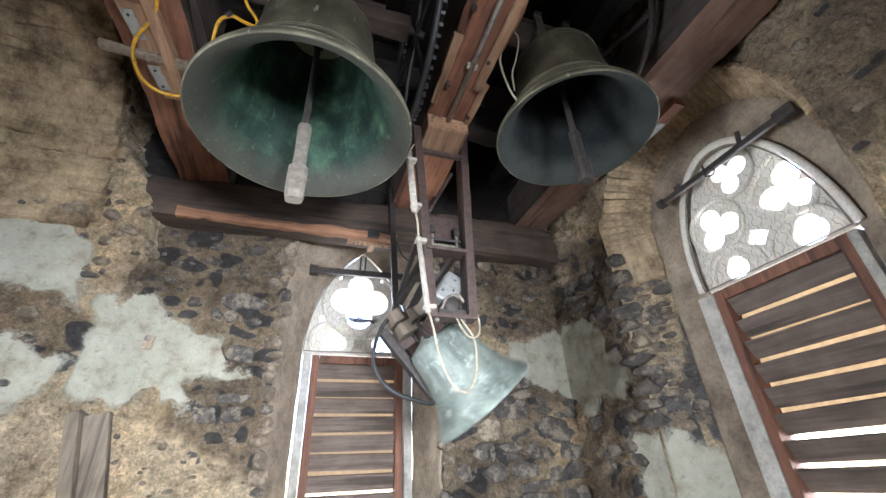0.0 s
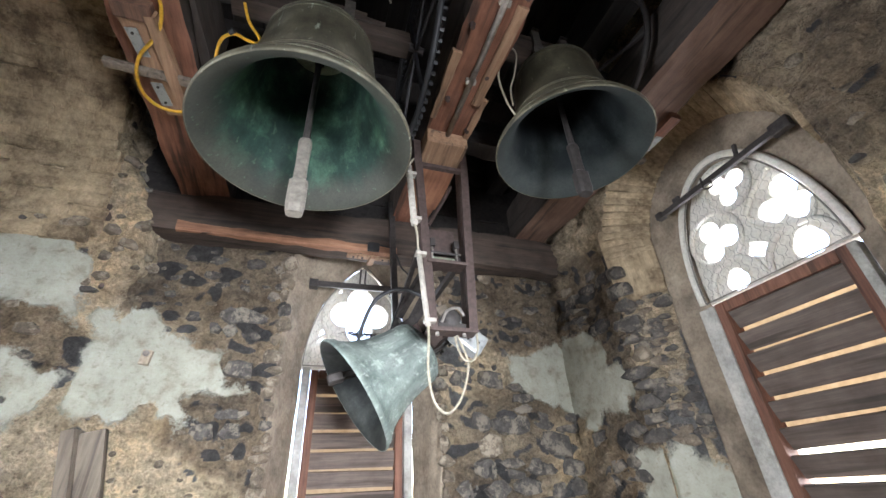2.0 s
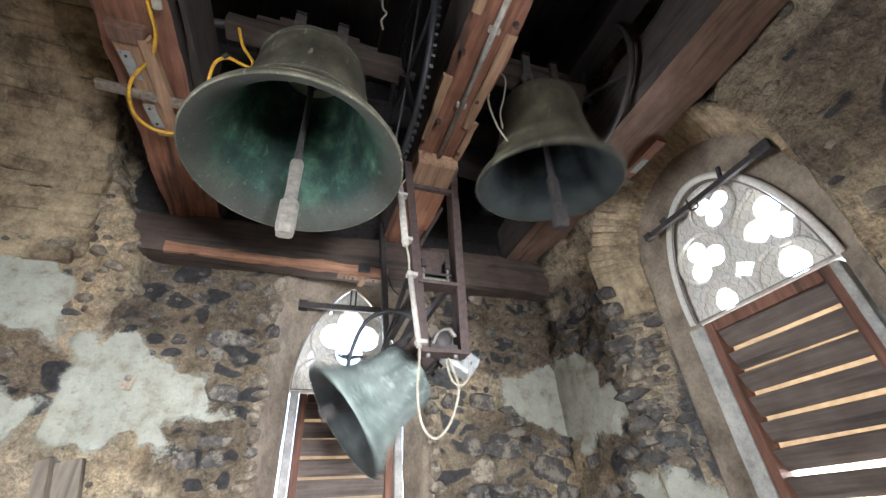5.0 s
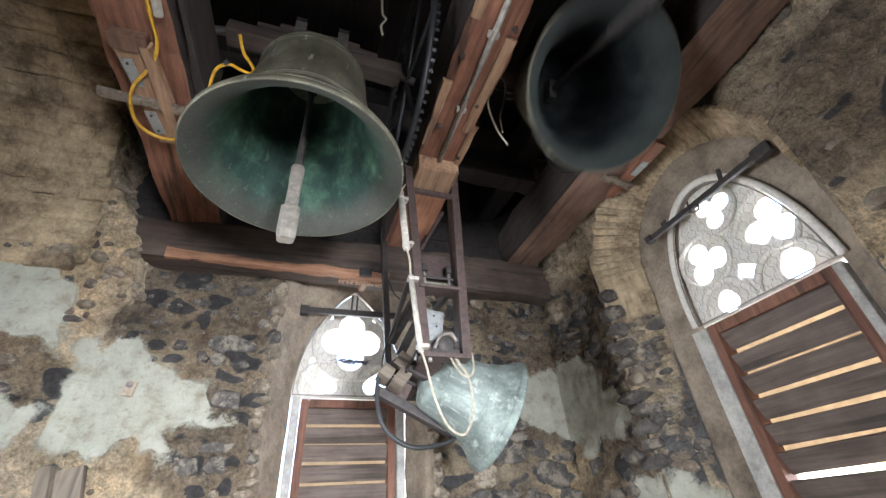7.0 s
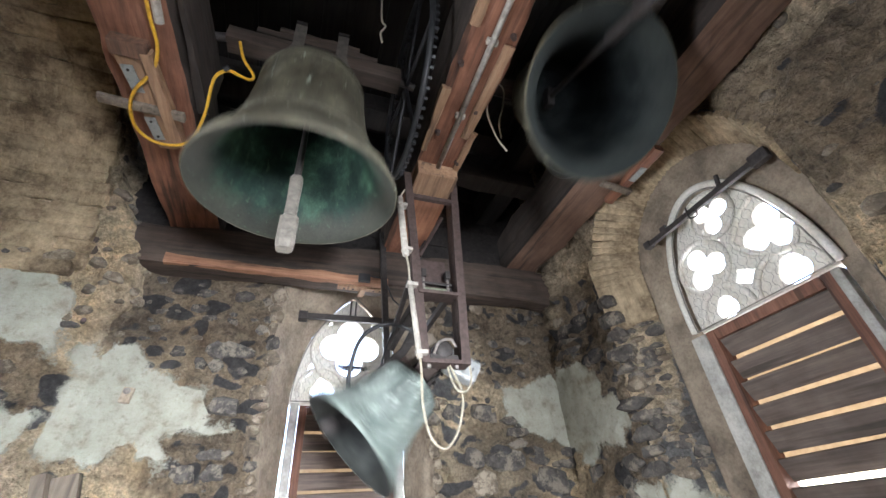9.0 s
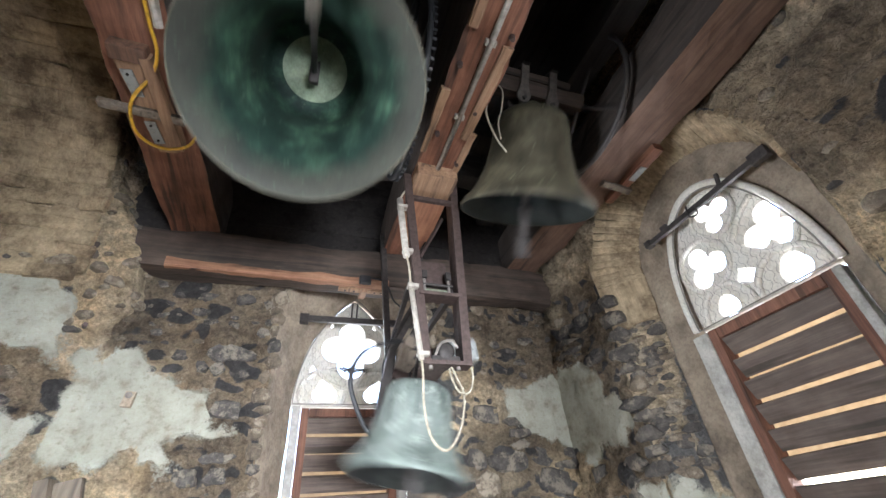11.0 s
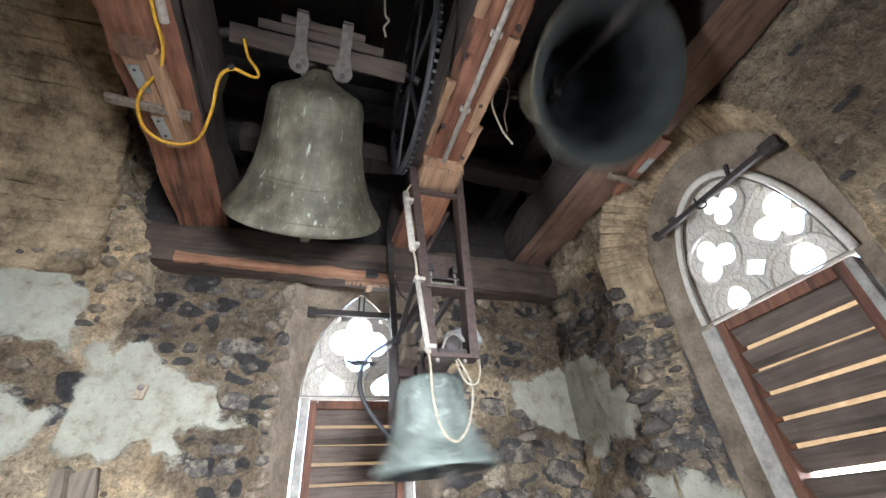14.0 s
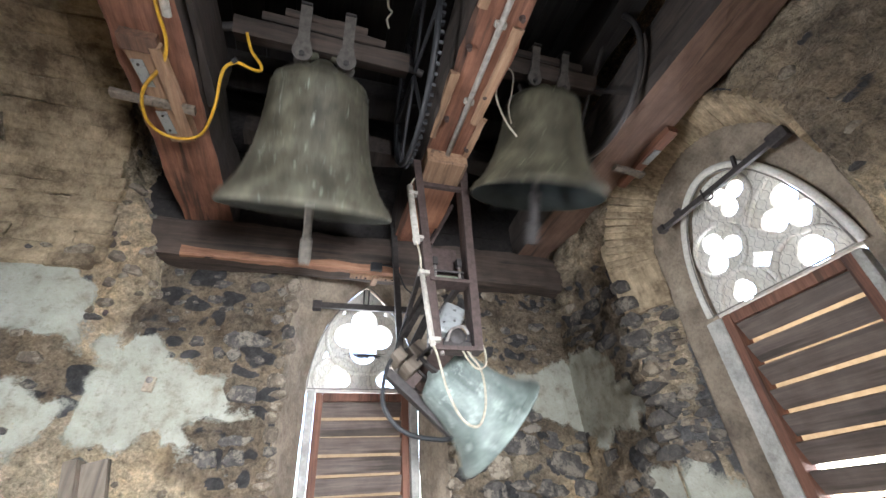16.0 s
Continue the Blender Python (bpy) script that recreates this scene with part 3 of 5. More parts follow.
def reveal(name, place, inner, win, near, far, mat, parent, rough=0.012, lip=0.0, out=0.0):
    """The cheeks of an opening from depth near to depth far; lip tucks the first edge behind the wall's face, out runs on to the open air."""
    A, B = inner.outline(), win.outline()
    bm = bmesh.new()
    rows = []
    steps = [i / 16 for i in range(17)]
    if lip:
        rows.append([bm.verts.new(place(inner.c + (u - inner.c) * (1 + lip), z + (lip * 0.6 if z > inner.zs else 0), -near - 0.05)) for u, z in A])
    for t in steps:
        row = []
        for (ua, za), (ub, zb) in zip(A, B):
            u, z = ua + (ub - ua) * t, za + (zb - za) * t
            p = place(u, z, -near - (far - near) * t)
            s = rough * (1 - t * 0.75)
            row.append(bm.verts.new(p + s * Vector((noise.noise(p * 6), noise.noise(p * 6 + Vector((5, 0, 0))), noise.noise(p * 6 + Vector((0, 5, 0)))))
                                    + s * 0.6 * Vector((noise.noise(p * 17), noise.noise(p * 17 + Vector((5, 0, 0))), noise.noise(p * 17 + Vector((0, 5, 0)))))))
        rows.append(row)
    if out:
        rows.append([bm.verts.new(place(win.c + (u - win.c) * 1.3, z + (0.1 if z > win.zs else 0), -out)) for u, z in B])
    for P, Q in zip(rows, rows[1:]):
        for i in range(len(P) - 1):
            bm.faces.new((P[i], P[i + 1], Q[i + 1], Q[i]))
        bm.faces.new((P[-1], P[0], Q[0], Q[-1]))
    made = part(name, bm, mat, parent, smooth=True)
    if mat is MASONRY:
        masks = []
        for v in made.data.vertices:
            body, edge, cell = relief(v.co)
            wash = max(poly_distance(v.co.y + 0.06 * noise.noise(v.co * 6), v.co.z + 0.06 * noise.noise(v.co * 7), w) for w in WASH_E)
            lot = 0.5 + 0.5 * math.sin(cell * 91.7 + cell * cell * 37.0)
            masks.extend((max(0.0, min(1.0, 0.5 + wash * 7)), min(1.0, edge * 1.1) * (1.0 if lot < 0.6 else 0.15), 0.55 + 0.5 * noise.noise(v.co * 2.3), 1.0))
        at = made.data.color_attributes.new("mask", "FLOAT_COLOR", "POINT")
        at.data.foreach_set("color", masks)
    return made


# ---- the four walls, floor and loft ----
WASH_N = [[(-1.42, 2.70), (-1.28, 2.76), (-1.19, 2.72), (-1.15, 2.59), (-1.1, 2.73), (-1.0, 2.715), (-0.88, 2.57), (-0.71, 2.52), (-0.5, 2.48), (-0.467, 2.33), (-0.38, 2.26), (-0.53, 2.27), (-0.71, 2.25), (-0.70, 2.15), (-0.655, 2.07), (-0.81, 2.05), (-0.88, 2.146), (-1.03, 2.11), (-1.12, 2.14), (-1.23, 2.14), (-1.36, 2.365)],
     [(1.58, 2.56), (1.85, 2.60), (2.3, 2.72), (2.3, 2.19), (1.955, 2.19), (1.74, 2.27), (1.58, 2.355)]]
wall_n = masonry_wall("wall_north", place_north, X_W - 0.3, X_E + 0.3, NORTH_IN,
    WASH_N,
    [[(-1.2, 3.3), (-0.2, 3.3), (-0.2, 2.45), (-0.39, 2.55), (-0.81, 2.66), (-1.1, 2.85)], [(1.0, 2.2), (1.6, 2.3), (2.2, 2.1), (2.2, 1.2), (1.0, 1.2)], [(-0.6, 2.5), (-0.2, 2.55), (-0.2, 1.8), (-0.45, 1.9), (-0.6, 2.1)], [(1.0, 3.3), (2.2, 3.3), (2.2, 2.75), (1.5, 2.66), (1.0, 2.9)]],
    0.018, "rubble stone belfry wall with patches of old whitewash")
WASH_E = [[(3.1, 2.70), (2.81, 2.655), (2.62, 2.64), (2.49, 2.505), (2.53, 2.30), (2.36, 2.34), (2.30, 2.30), (2.40, 2.05), (2.595, 2.12), (2.70, 2.02), (2.86, 2.06), (3.1, 2.19)], [(2.35, 1.76), (2.09, 1.76), (1.92, 1.70), (1.90, 1.2), (2.42, 1.2)]]
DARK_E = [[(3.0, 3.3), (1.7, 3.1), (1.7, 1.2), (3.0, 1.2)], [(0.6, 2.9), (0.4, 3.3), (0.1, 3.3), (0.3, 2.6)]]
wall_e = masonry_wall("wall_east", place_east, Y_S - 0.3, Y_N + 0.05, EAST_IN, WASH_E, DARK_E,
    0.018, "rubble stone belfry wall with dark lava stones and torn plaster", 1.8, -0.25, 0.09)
WASH_W = [[(-1.9, 3.20), (-1.585, 3.17), (-1.40, 2.95), (-1.33, 2.62), (-1.47, 2.71), (-1.59, 2.70), (-1.9, 2.74)], [(-1.9, 2.36), (-1.35, 2.33), (-1.35, 2.1), (-1.39, 2.0), (-1.42, 2.12), (-1.51, 2.22), (-1.9, 2.25)]]
wall_w = masonry_wall("wall_west", place_west, Y_S - 0.3, 2.76, WEST_IN, [], [], 0.025, "rubble stone belfry wall with a deep brick-vaulted embrasure")
cheek = masonry_wall("wall_west_cheek", place_cheek, -2.1, -1.04, NOWHERE, WASH_W + [[(max(u, -1.23), z) for u, z in WASH_N[0]]], [[(-2.0, 2.62), (-1.4, 2.62), (-1.4, 2.40), (-2.0, 2.40)]], 0.02, "stone cheek of the west embrasure with remains of whitewash")
wall_s = masonry_wall("wall_south", place_south, X_W - 0.3, X_E + 0.3, SOUTH_IN, [], [], 0.06, "rubble stone belfry wall with an open arch")

tagged(part("wall_west_back", box((-2.16, 1.4, 2.5), (0.1, 3.2, 5.0), None, 0), MASONRY), "plastered back of the west embrasure", "wall", kind="structure")
bm = bmesh.new()
for i in range(14):
    add_box(bm, (X_W + 0.125 + i * 0.25, 0.7, -0.02), (0.244, 4.8, 0.04), None, 0.003)
tagged(part("floor", bm, OAK), "dusty plank floor of the bell chamber", "floor", kind="structure")
bm = bmesh.new()
for i in range(15):
    add_box(bm, (X_W + 0.1 + i * 0.25, 0.7, TOP + 0.02), (0.243, 5.2, 0.04), None, 0.003)
add_box(bm, (0.35, 0.7, TOP + 0.08), (4.6, 5.9, 0.06))
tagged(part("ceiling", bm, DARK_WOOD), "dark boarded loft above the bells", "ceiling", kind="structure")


# added boards, standing in for the unlit void over the wall beam
bm = bmesh.new()
prng = random.Random(3)
z = 3.60
while z < TOP - 0.02:
    hgt = min(prng.uniform(0.18, 0.27), TOP - 0.005 - z)
    add_box(bm, (0.35, 2.905 + prng.uniform(-0.008, 0.008), z + hgt / 2), (3.44, 0.03, hgt - 0.006), rot("Y", prng.uniform(-0.15, 0.15)), 0.003)
    z += hgt
tagged(part("void_boards", bm, DARK_WOOD), "near-black boards added in place of the dark void above the wall beam", "wall", kind="structure")

# ---- windows ----
def foil(c, lobes, dist, r, turn=0.0, n=72):
    """Outline of a foil: lobes circles of radius r round c."""
    out = []
    for i in range(n):
        a = 2 * math.pi * i / n
        best = 0.02
        for k in range(lobes):
            b = turn + 2 * math.pi * k / lobes
            dd = dist * math.cos(a - b)
            disc = r * r - (dist * math.sin(a - b)) ** 2
            if disc > 0 and dd + math.sqrt(disc) > best:
                best = dd + math.sqrt(disc)
        out.append((c[0] + best * math.cos(a), c[1] + best * math.sin(a)))
    return out


def plate(name, outer, holes, thick, m, mat, parent, label=""):
    """A stone plate with pierced lights; m carries it from its drawing plane into the wall."""
    cu = bpy.data.curves.new(name, "CURVE")
    cu.dimensions, cu.fill_mode, cu.extrude, cu.bevel_depth, cu.bevel_resolution = "2D", "BOTH", thick / 2, 0.008, 2
    for ring in [outer] + holes:
        sp = cu.splines.new("POLY")
        sp.points.add(len(ring) - 1)
        sp.use_cyclic_u = True
        for pt, (u, z) in zip(sp.points, ring):
            pt.co = (u, z, 0, 1)
    ob = bpy.data.objects.new(name, cu)
    me = bpy.data.meshes.new_from_object(ob)
    bpy.data.objects.remove(ob)
    me.transform(m)
    me.materials.clear()
    me.materials.append(mat)
    made = new(name, me)
    made.parent = parent
    return tagged(made, label)


def ring_moulding(name, pts, r, m, mat, parent):
    return part(name, tube([m @ Vector((u, z, 0)) for u, z in pts], r, 8, True), mat, parent, smooth=True)


def wire_net(name, op, zb, m, mat, parent, pitch=0.036):
    """Woven wire netting over the window's head."""
    bm = bmesh.new()
    top = op.zs + op.rise
    cols = int(2 * op.hw / pitch) + 2
    for i in range(cols):
        u = op.c - op.hw + (i - 0.5) * pitch
        run = []
        k = 0
        z = zb
        while z < top:
            s = 1 if (k // 2 + i) % 2 else -1
            uu = u + s * pitch * 0.24 + 0.004 * noise.noise(Vector((u * 20, z * 20, 0)))
            if op.inside(uu - 0.01, z) and op.inside(uu + 0.01, z):
                run.append(m @ Vector((uu, z, 0.012 * noise.noise(Vector((u * 5, z * 5, 3))))))
            elif len(run) > 1:
                add_tube(bm, run, 0.0013, 3)
                run = []
            else:
                run = []
            z += pitch * 0.42 if k % 2 else pitch * 0.62
            k += 1
        if len(run) > 1:
            add_tube(bm, run, 0.0013, 3)
    # binding rod round the net
    edge = [(u, z) for u, z in op.outline() if z >= zb]
    edge = [(op.c - op.hw + 0.006, zb)] + [(op.c + (u - op.c) * 0.985, z - 0.006) for u, z in edge] + [(op.c + op.hw - 0.006, zb)]
    add_tube(bm, [m @ Vector((u, z, 0)) for u, z in edge], 0.0045, 6, True)
    return part(name, bm, mat, parent, "galvanised wire netting")


def louvre(parent, m, u0, u1, z0, z1, pitch, first, slat_mat, deep=0.096):
    """Louvre set in a red frame; m: drawing plane (u, z, towards the room)."""
    fw = 0.055
    for name, c, s in (("louvre_stile", (u0 + fw / 2, (z0 + z1) / 2, 0.0), (fw, z1 - z0, 0.09)), ("louvre_stile", (u1 - fw / 2, (z0 + z1) / 2, 0.0), (fw, z1 - z0, 0.09)),
                       ("louvre_rail", ((u0 + u1) / 2, z1 - 0.03, 0.0), (u1 - u0 - 2 * fw - 0.004, 0.06, 0.085))):
        bm = box(c, s, None, 0.005)
        bm.transform(m)
        part(name, bm, FRAME_WOOD, parent)
    rng = random.Random(5)
    z = first
    while z > z0:
        tilt = 24 + rng.uniform(-2.5, 2.5)
        bm = bmesh.new()
        add_box(bm, (0, 0, 0), (u1 - u0 - 2 * fw + 0.02, deep, 0.02), None, 0.004)
        for v in bm.verts:
            v.co.y += 0.004 * noise.noise(Vector((v.co.x * 9, z * 7, 0)))
        bm.transform(m @ Matrix.Translation(((u0 + u1) / 2 + rng.uniform(-0.004, 0.004), z + rng.uniform(-0.003, 0.003), -0.005)) @ rot("X", tilt) @ rot("Z", rng.uniform(-0.35, 0.35)))
        part("louvre_slat", bm, slat_mat, parent)
        z -= pitch


def cloth_material():
    """Thin unbleached cloth that lets daylight through."""
    m, n, l, p = material("screen_cloth")
    w = tex(n, l, "ShaderNodeTexNoise", 25, coords(n), 5)
    col = ramp(n, l, w.outputs["Fac"], [(0.3, (0.31, 0.245, 0.17)), (0.7, (0.41, 0.335, 0.245))])
    tr = n.new("ShaderNodeBsdfTranslucent")
    l.new(col, tr.inputs[0])
    l.new(col, p.inputs["Base Color"])
    p.inputs["Roughness"].default_value = 0.9
    mx = n.new("ShaderNodeMixShader")
    mx.inputs[0].default_value = 0.55
    l.new(p.outputs[0], mx.inputs[1])
    l.new(tr.outputs[0], mx.inputs[2])
    l.new(mx.outputs[0], n["Material Output"].inputs[0])
    return m


CLOTH = cloth_material()


# added cloth: stands in for the sunlit tan between the slats
def screen(parent, m, u0, u1, z0, z1):
    bm = bmesh.new()
    add_box(bm, ((u0 + u1) / 2, (z0 + z1) / 2, -0.1), (u1 - u0, z1 - z0, 0.003))
    bm.transform(m)
    part("gap_cloth", bm, CLOTH, parent, "thin tan cloth added behind the louvre slats so that the gaps glow")


# drawing planes: u along the wall, z up, third axis towards the room
M_NORTH = Matrix(((1, 0, 0, 0), (0, 0, -1, 3.35), (0, 1, 0, 0), (0, 0, 0, 1)))
M_EAST = Matrix(((0, 0, -1, 2.30), (1, 0, 0, 0), (0, 1, 0, 0), (0, 0, 0, 1)))

window_n = thing("window_1", (0, 0, 0), "pointed belfry window with quatrefoil tracery over red louvres", "window", kind="structure")
reveal("reveal", place_north, NORTH_IN, NORTH_WIN, 0.0, 0.35, RENDER, window_n, 0.03, 0.06, THICK)
zb = 2.515
outer = [(u, z) for u, z in NORTH_WIN.outline() if z >= zb]
outer = [(0.42 + (u - 0.42) * 1.03, z + 0.004) for u, z in outer]
holes = [foil((0.415, 2.99), 4, 0.135, 0.118, 0), foil((0.225, 2.635), 3, 0.042, 0.066, math.pi / 2), foil((0.625, 2.635), 3, 0.042, 0.066, math.pi / 2),
         [(0.20, 3.16), (0.26, 3.19), (0.255, 3.25), (0.23, 3.23)], [(0.64, 3.16), (0.58, 3.19), (0.585, 3.25), (0.61, 3.23)],
         [(0.07, 2.72), (0.12, 2.74), (0.15, 2.80), (0.13, 2.90), (0.09, 2.82)], [(0.77, 2.72), (0.72, 2.74), (0.69, 2.80), (0.71, 2.90), (0.75, 2.82)]]
plate("tracery", outer, holes, 0.05, M_NORTH @ Matrix.Translation((0, 0, -0.1)), TRACERY, window_n, "sandstone quatrefoil tracery")
for c, r in (((0.42, 2.965), 0.315), ((0.205, 2.62), 0.175), ((0.635, 2.62), 0.175)):
    ring_moulding("moulding", [q for q in [(c[0] + r * math.cos(a * 0.13), c[1] + r * math.sin(a * 0.13)) for a in range(48)] if NORTH_WIN.inside(*q) and q[1] > zb], 0.016, M_NORTH @ Matrix.Translation((0, 0, -0.04)), TRACERY, window_n)
wire_net("wire_net", NORTH_WIN, zb, M_NORTH @ Matrix.Translation((0, 0, 0.02)), WIRE, window_n)
louvre(window_n, M_NORTH @ Matrix.Translation((0, 0, -0.02)), 0.062, 0.775, 0.6, 2.485, 0.1265, 2.37, SLAT_X, 0.110)
screen(window_n, M_NORTH, 0.09, 0.76, 1.62, 2.48)
for u in (0.027, 0.815):
    part("jamb", box((u, 3.36, 1.55), (0.062, 0.10, 1.9), None, 0.01), JAMB, window_n, "white painted stone jamb")

window_e = thing("window_2", (0, 0, 0), "broad pointed belfry window with trefoil tracery over red louvres", "window", kind="structure")
reveal("splay", place_east, EAST_IN, EAST_BACK, 0.0, 0.2, MASONRY, window_e, 0.045, 0.05)
reveal("reveal", place_east, EAST_BACK, EAST_WIN, 0.195, 0.225, RENDER, window_e, 0.006, 0.03, THICK)
outer = [(1.306 + (u - 1.306) * 1.03, z + 0.004) for u, z in EAST_WIN.outline() if z >= 2.525]
holes = [foil((1.325, 3.15), 3, 0.066, 0.062, 0.75), foil((1.09, 2.868), 3, 0.082, 0.078, 1.9), foil((1.515, 2.882), 3, 0.076, 0.072, 1.2),
         [(1.35, 2.77), (1.30, 2.745), (1.248, 2.714), (1.28, 2.68), (1.309, 2.641), (1.35, 2.668), (1.398, 2.692), (1.37, 2.73)],
         foil((1.09, 2.61), 3, 0.022, 0.068, math.pi / 2), foil((1.50, 2.60), 3, 0.018, 0.058, math.pi / 2),
         [(1.20, 3.255), (1.235, 3.275), (1.225, 3.245)], [(1.40, 2.985), (1.375, 2.955), (1.34, 2.975), (1.36, 3.0)], [(1.62, 3.05), (1.585, 3.055), (1.59, 3.085), (1.605, 3.09)], [(0.96, 2.72), (0.975, 2.70), (0.965, 2.66), (0.95, 2.68)]]
plate("tracery", outer, holes, 0.04, M_EAST @ Matrix.Translation((0, 0, -0.06)), TRACERY, window_e, "sandstone trefoil tracery")
rings = [[(1.325 + 0.148 * math.cos(a * 0.131), 3.15 + 0.148 * math.sin(a * 0.131)) for a in range(48)], [(1.515 + 0.165 * math.cos(a * 0.131), 2.885 + 0.165 * math.sin(a * 0.131)) for a in range(48)],
         smooth_line([(1.075, 3.09, 0), (1.19, 3.02, 0), (1.275, 2.93, 0), (1.285, 2.885, 0), (1.22, 2.80, 0), (1.12, 2.73, 0), (1.02, 2.72, 0), (0.965, 2.80, 0)], 6),
         smooth_line([(1.30, 2.545, 0), (1.285, 2.62, 0), (1.22, 2.70, 0), (1.11, 2.735, 0), (1.0, 2.69, 0), (0.945, 2.60, 0), (0.93, 2.545, 0)], 6),
         smooth_line([(1.66, 2.545, 0), (1.625, 2.66, 0), (1.55, 2.715, 0), (1.44, 2.715, 0), (1.36, 2.64, 0), (1.325, 2.545, 0)], 6)]
for i, pts in enumerate(rings):
    pts = [(q[0], q[1]) for q in pts if EAST_WIN.inside(q[0], q[1])]
    part("moulding", tube([M_EAST @ Vector((u, z, -0.024)) for u, z in pts], 0.017, 8, i < 2), TRACERY, window_e, smooth=True)
wire_net("wire_net", EAST_WIN, 2.525, M_EAST @ Matrix.Translation((0, 0, 0.02)), WIRE, window_e)
louvre(window_e, M_EAST @ Matrix.Translation((0, 0, -0.02)), 0.94, 1.66, 0.6, 2.50, 0.1245, 2.39, SLAT, 0.104)
screen(window_e, M_EAST, 0.95, 1.65, 1.72, 2.49)
for u, w in ((1.715, 0.105), (0.925, 0.045)):
    part("jamb", box((2.305, u, 1.55), (0.07, w, 1.9), None, 0.012), JAMB, window_e, "white painted stone jamb")
part("rim_moulding", tube([M_EAST @ Vector((u, z, 0.01)) for u, z in RoundArch(1.306, 0.424, 0.6, 2.53, 0.83).outline() if z > 2.5], 0.022, 8), TRACERY, window_e, "pale stone rim of the arch", True)


# ---- timber frame ----
def timber(name, p0, p1, w, h, mat, seed, label):
    ob = tagged(part(name, hewn(p0, p1, w, h, seed), mat), label, "beam")
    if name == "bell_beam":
        # dark flanks with shade put into their colour, redder undersides
        ob.data.materials.append(SHADED_OAK)
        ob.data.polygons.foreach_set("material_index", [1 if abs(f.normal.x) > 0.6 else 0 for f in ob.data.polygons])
    return ob


timber("wall_beam", (X_W, 2.9, 3.44), (X_E, 2.9, 3.44), 0.2, 0.33, OAK_X, 1, "heavy dusty oak beam lying along the wall")
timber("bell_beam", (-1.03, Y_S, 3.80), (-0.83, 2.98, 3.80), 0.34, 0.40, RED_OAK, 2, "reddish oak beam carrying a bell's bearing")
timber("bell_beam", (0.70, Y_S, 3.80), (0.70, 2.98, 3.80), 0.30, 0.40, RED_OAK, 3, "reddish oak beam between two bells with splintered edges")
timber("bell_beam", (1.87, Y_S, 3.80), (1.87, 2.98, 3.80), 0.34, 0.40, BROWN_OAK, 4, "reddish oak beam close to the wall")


# ---- bells ----
def bell_profile(R, H, top):
    """Outer and inner outline of a bell whose crown is at height top and whose lip is at top - H."""
    out = [(0.982, 0.002), (0.992, 0.0), (1.0, 0.010), (0.996, 0.035), (0.955, 0.075), (0.89, 0.125), (0.81, 0.20), (0.735, 0.30), (0.675, 0.42), (0.63, 0.55), (0.60, 0.68), (0.58, 0.80), (0.565, 0.87), (0.54, 0.92), (0.47, 0.955), (0.35, 0.985), (0.24, 1.015), (0.16, 1.06), (0.10, 1.10), (0, 1.10)]
    inn = [(0, 0.94), (0.15, 0.94), (0.32, 0.93), (0.44, 0.90), (0.50, 0.85), (0.525, 0.75), (0.55, 0.62), (0.585, 0.50), (0.625, 0.38), (0.68, 0.27), (0.725, 0.195), (0.765, 0.145), (0.82, 0.095), (0.88, 0.052), (0.94, 0.018), (0.982, 0.002)]
    f = lambda L: [(r * R, top - H + z * H) for r, z in L]
    return f(out), f(inn)


def church_bell(axis, L, R, H, mat, inner_mat, disc_mat, label, along):
    """A bell hung below its swinging axis, with headstock, crown loops, straps and clapper."""
    bell = thing("church_bell", axis, label, "bell", "bells of the belfry")
    top = H - L
    o, i = bell_profile(R, H, top)
    part("bell_wall", lathe(o, 96), mat, bell, smooth=True)
    part("bell_inside", lathe(i, 96), inner_mat, bell, "tarnished, darkly coloured inside of the bell", True)
    disc = lathe([(0, -0.004), (0.36 * R, -0.004), (0.40 * R, 0.004), (0, 0.004)], 48)
    disc.transform(Matrix.Translation((0, 0, top - 0.072 * H)))
    part("crown_disc", disc, disc_mat, bell, "crown plate inside the bell", True)
    for rz, rr in ((0.085, 0.95), (0.30, 0.742), (0.33, 0.725), (0.83, 0.578), (0.87, 0.572)):
        ring = [(R * rr * math.cos(a * math.pi / 36), R * rr * math.sin(a * math.pi / 36), top - H + rz * H) for a in range(72)]
        part("raised_band", tube(ring, 0.0028 * R / 0.5, 6, True), mat, bell, smooth=True)
    A = Matrix() if along == "X" else rot("Z", 90)
    return bell, A, top


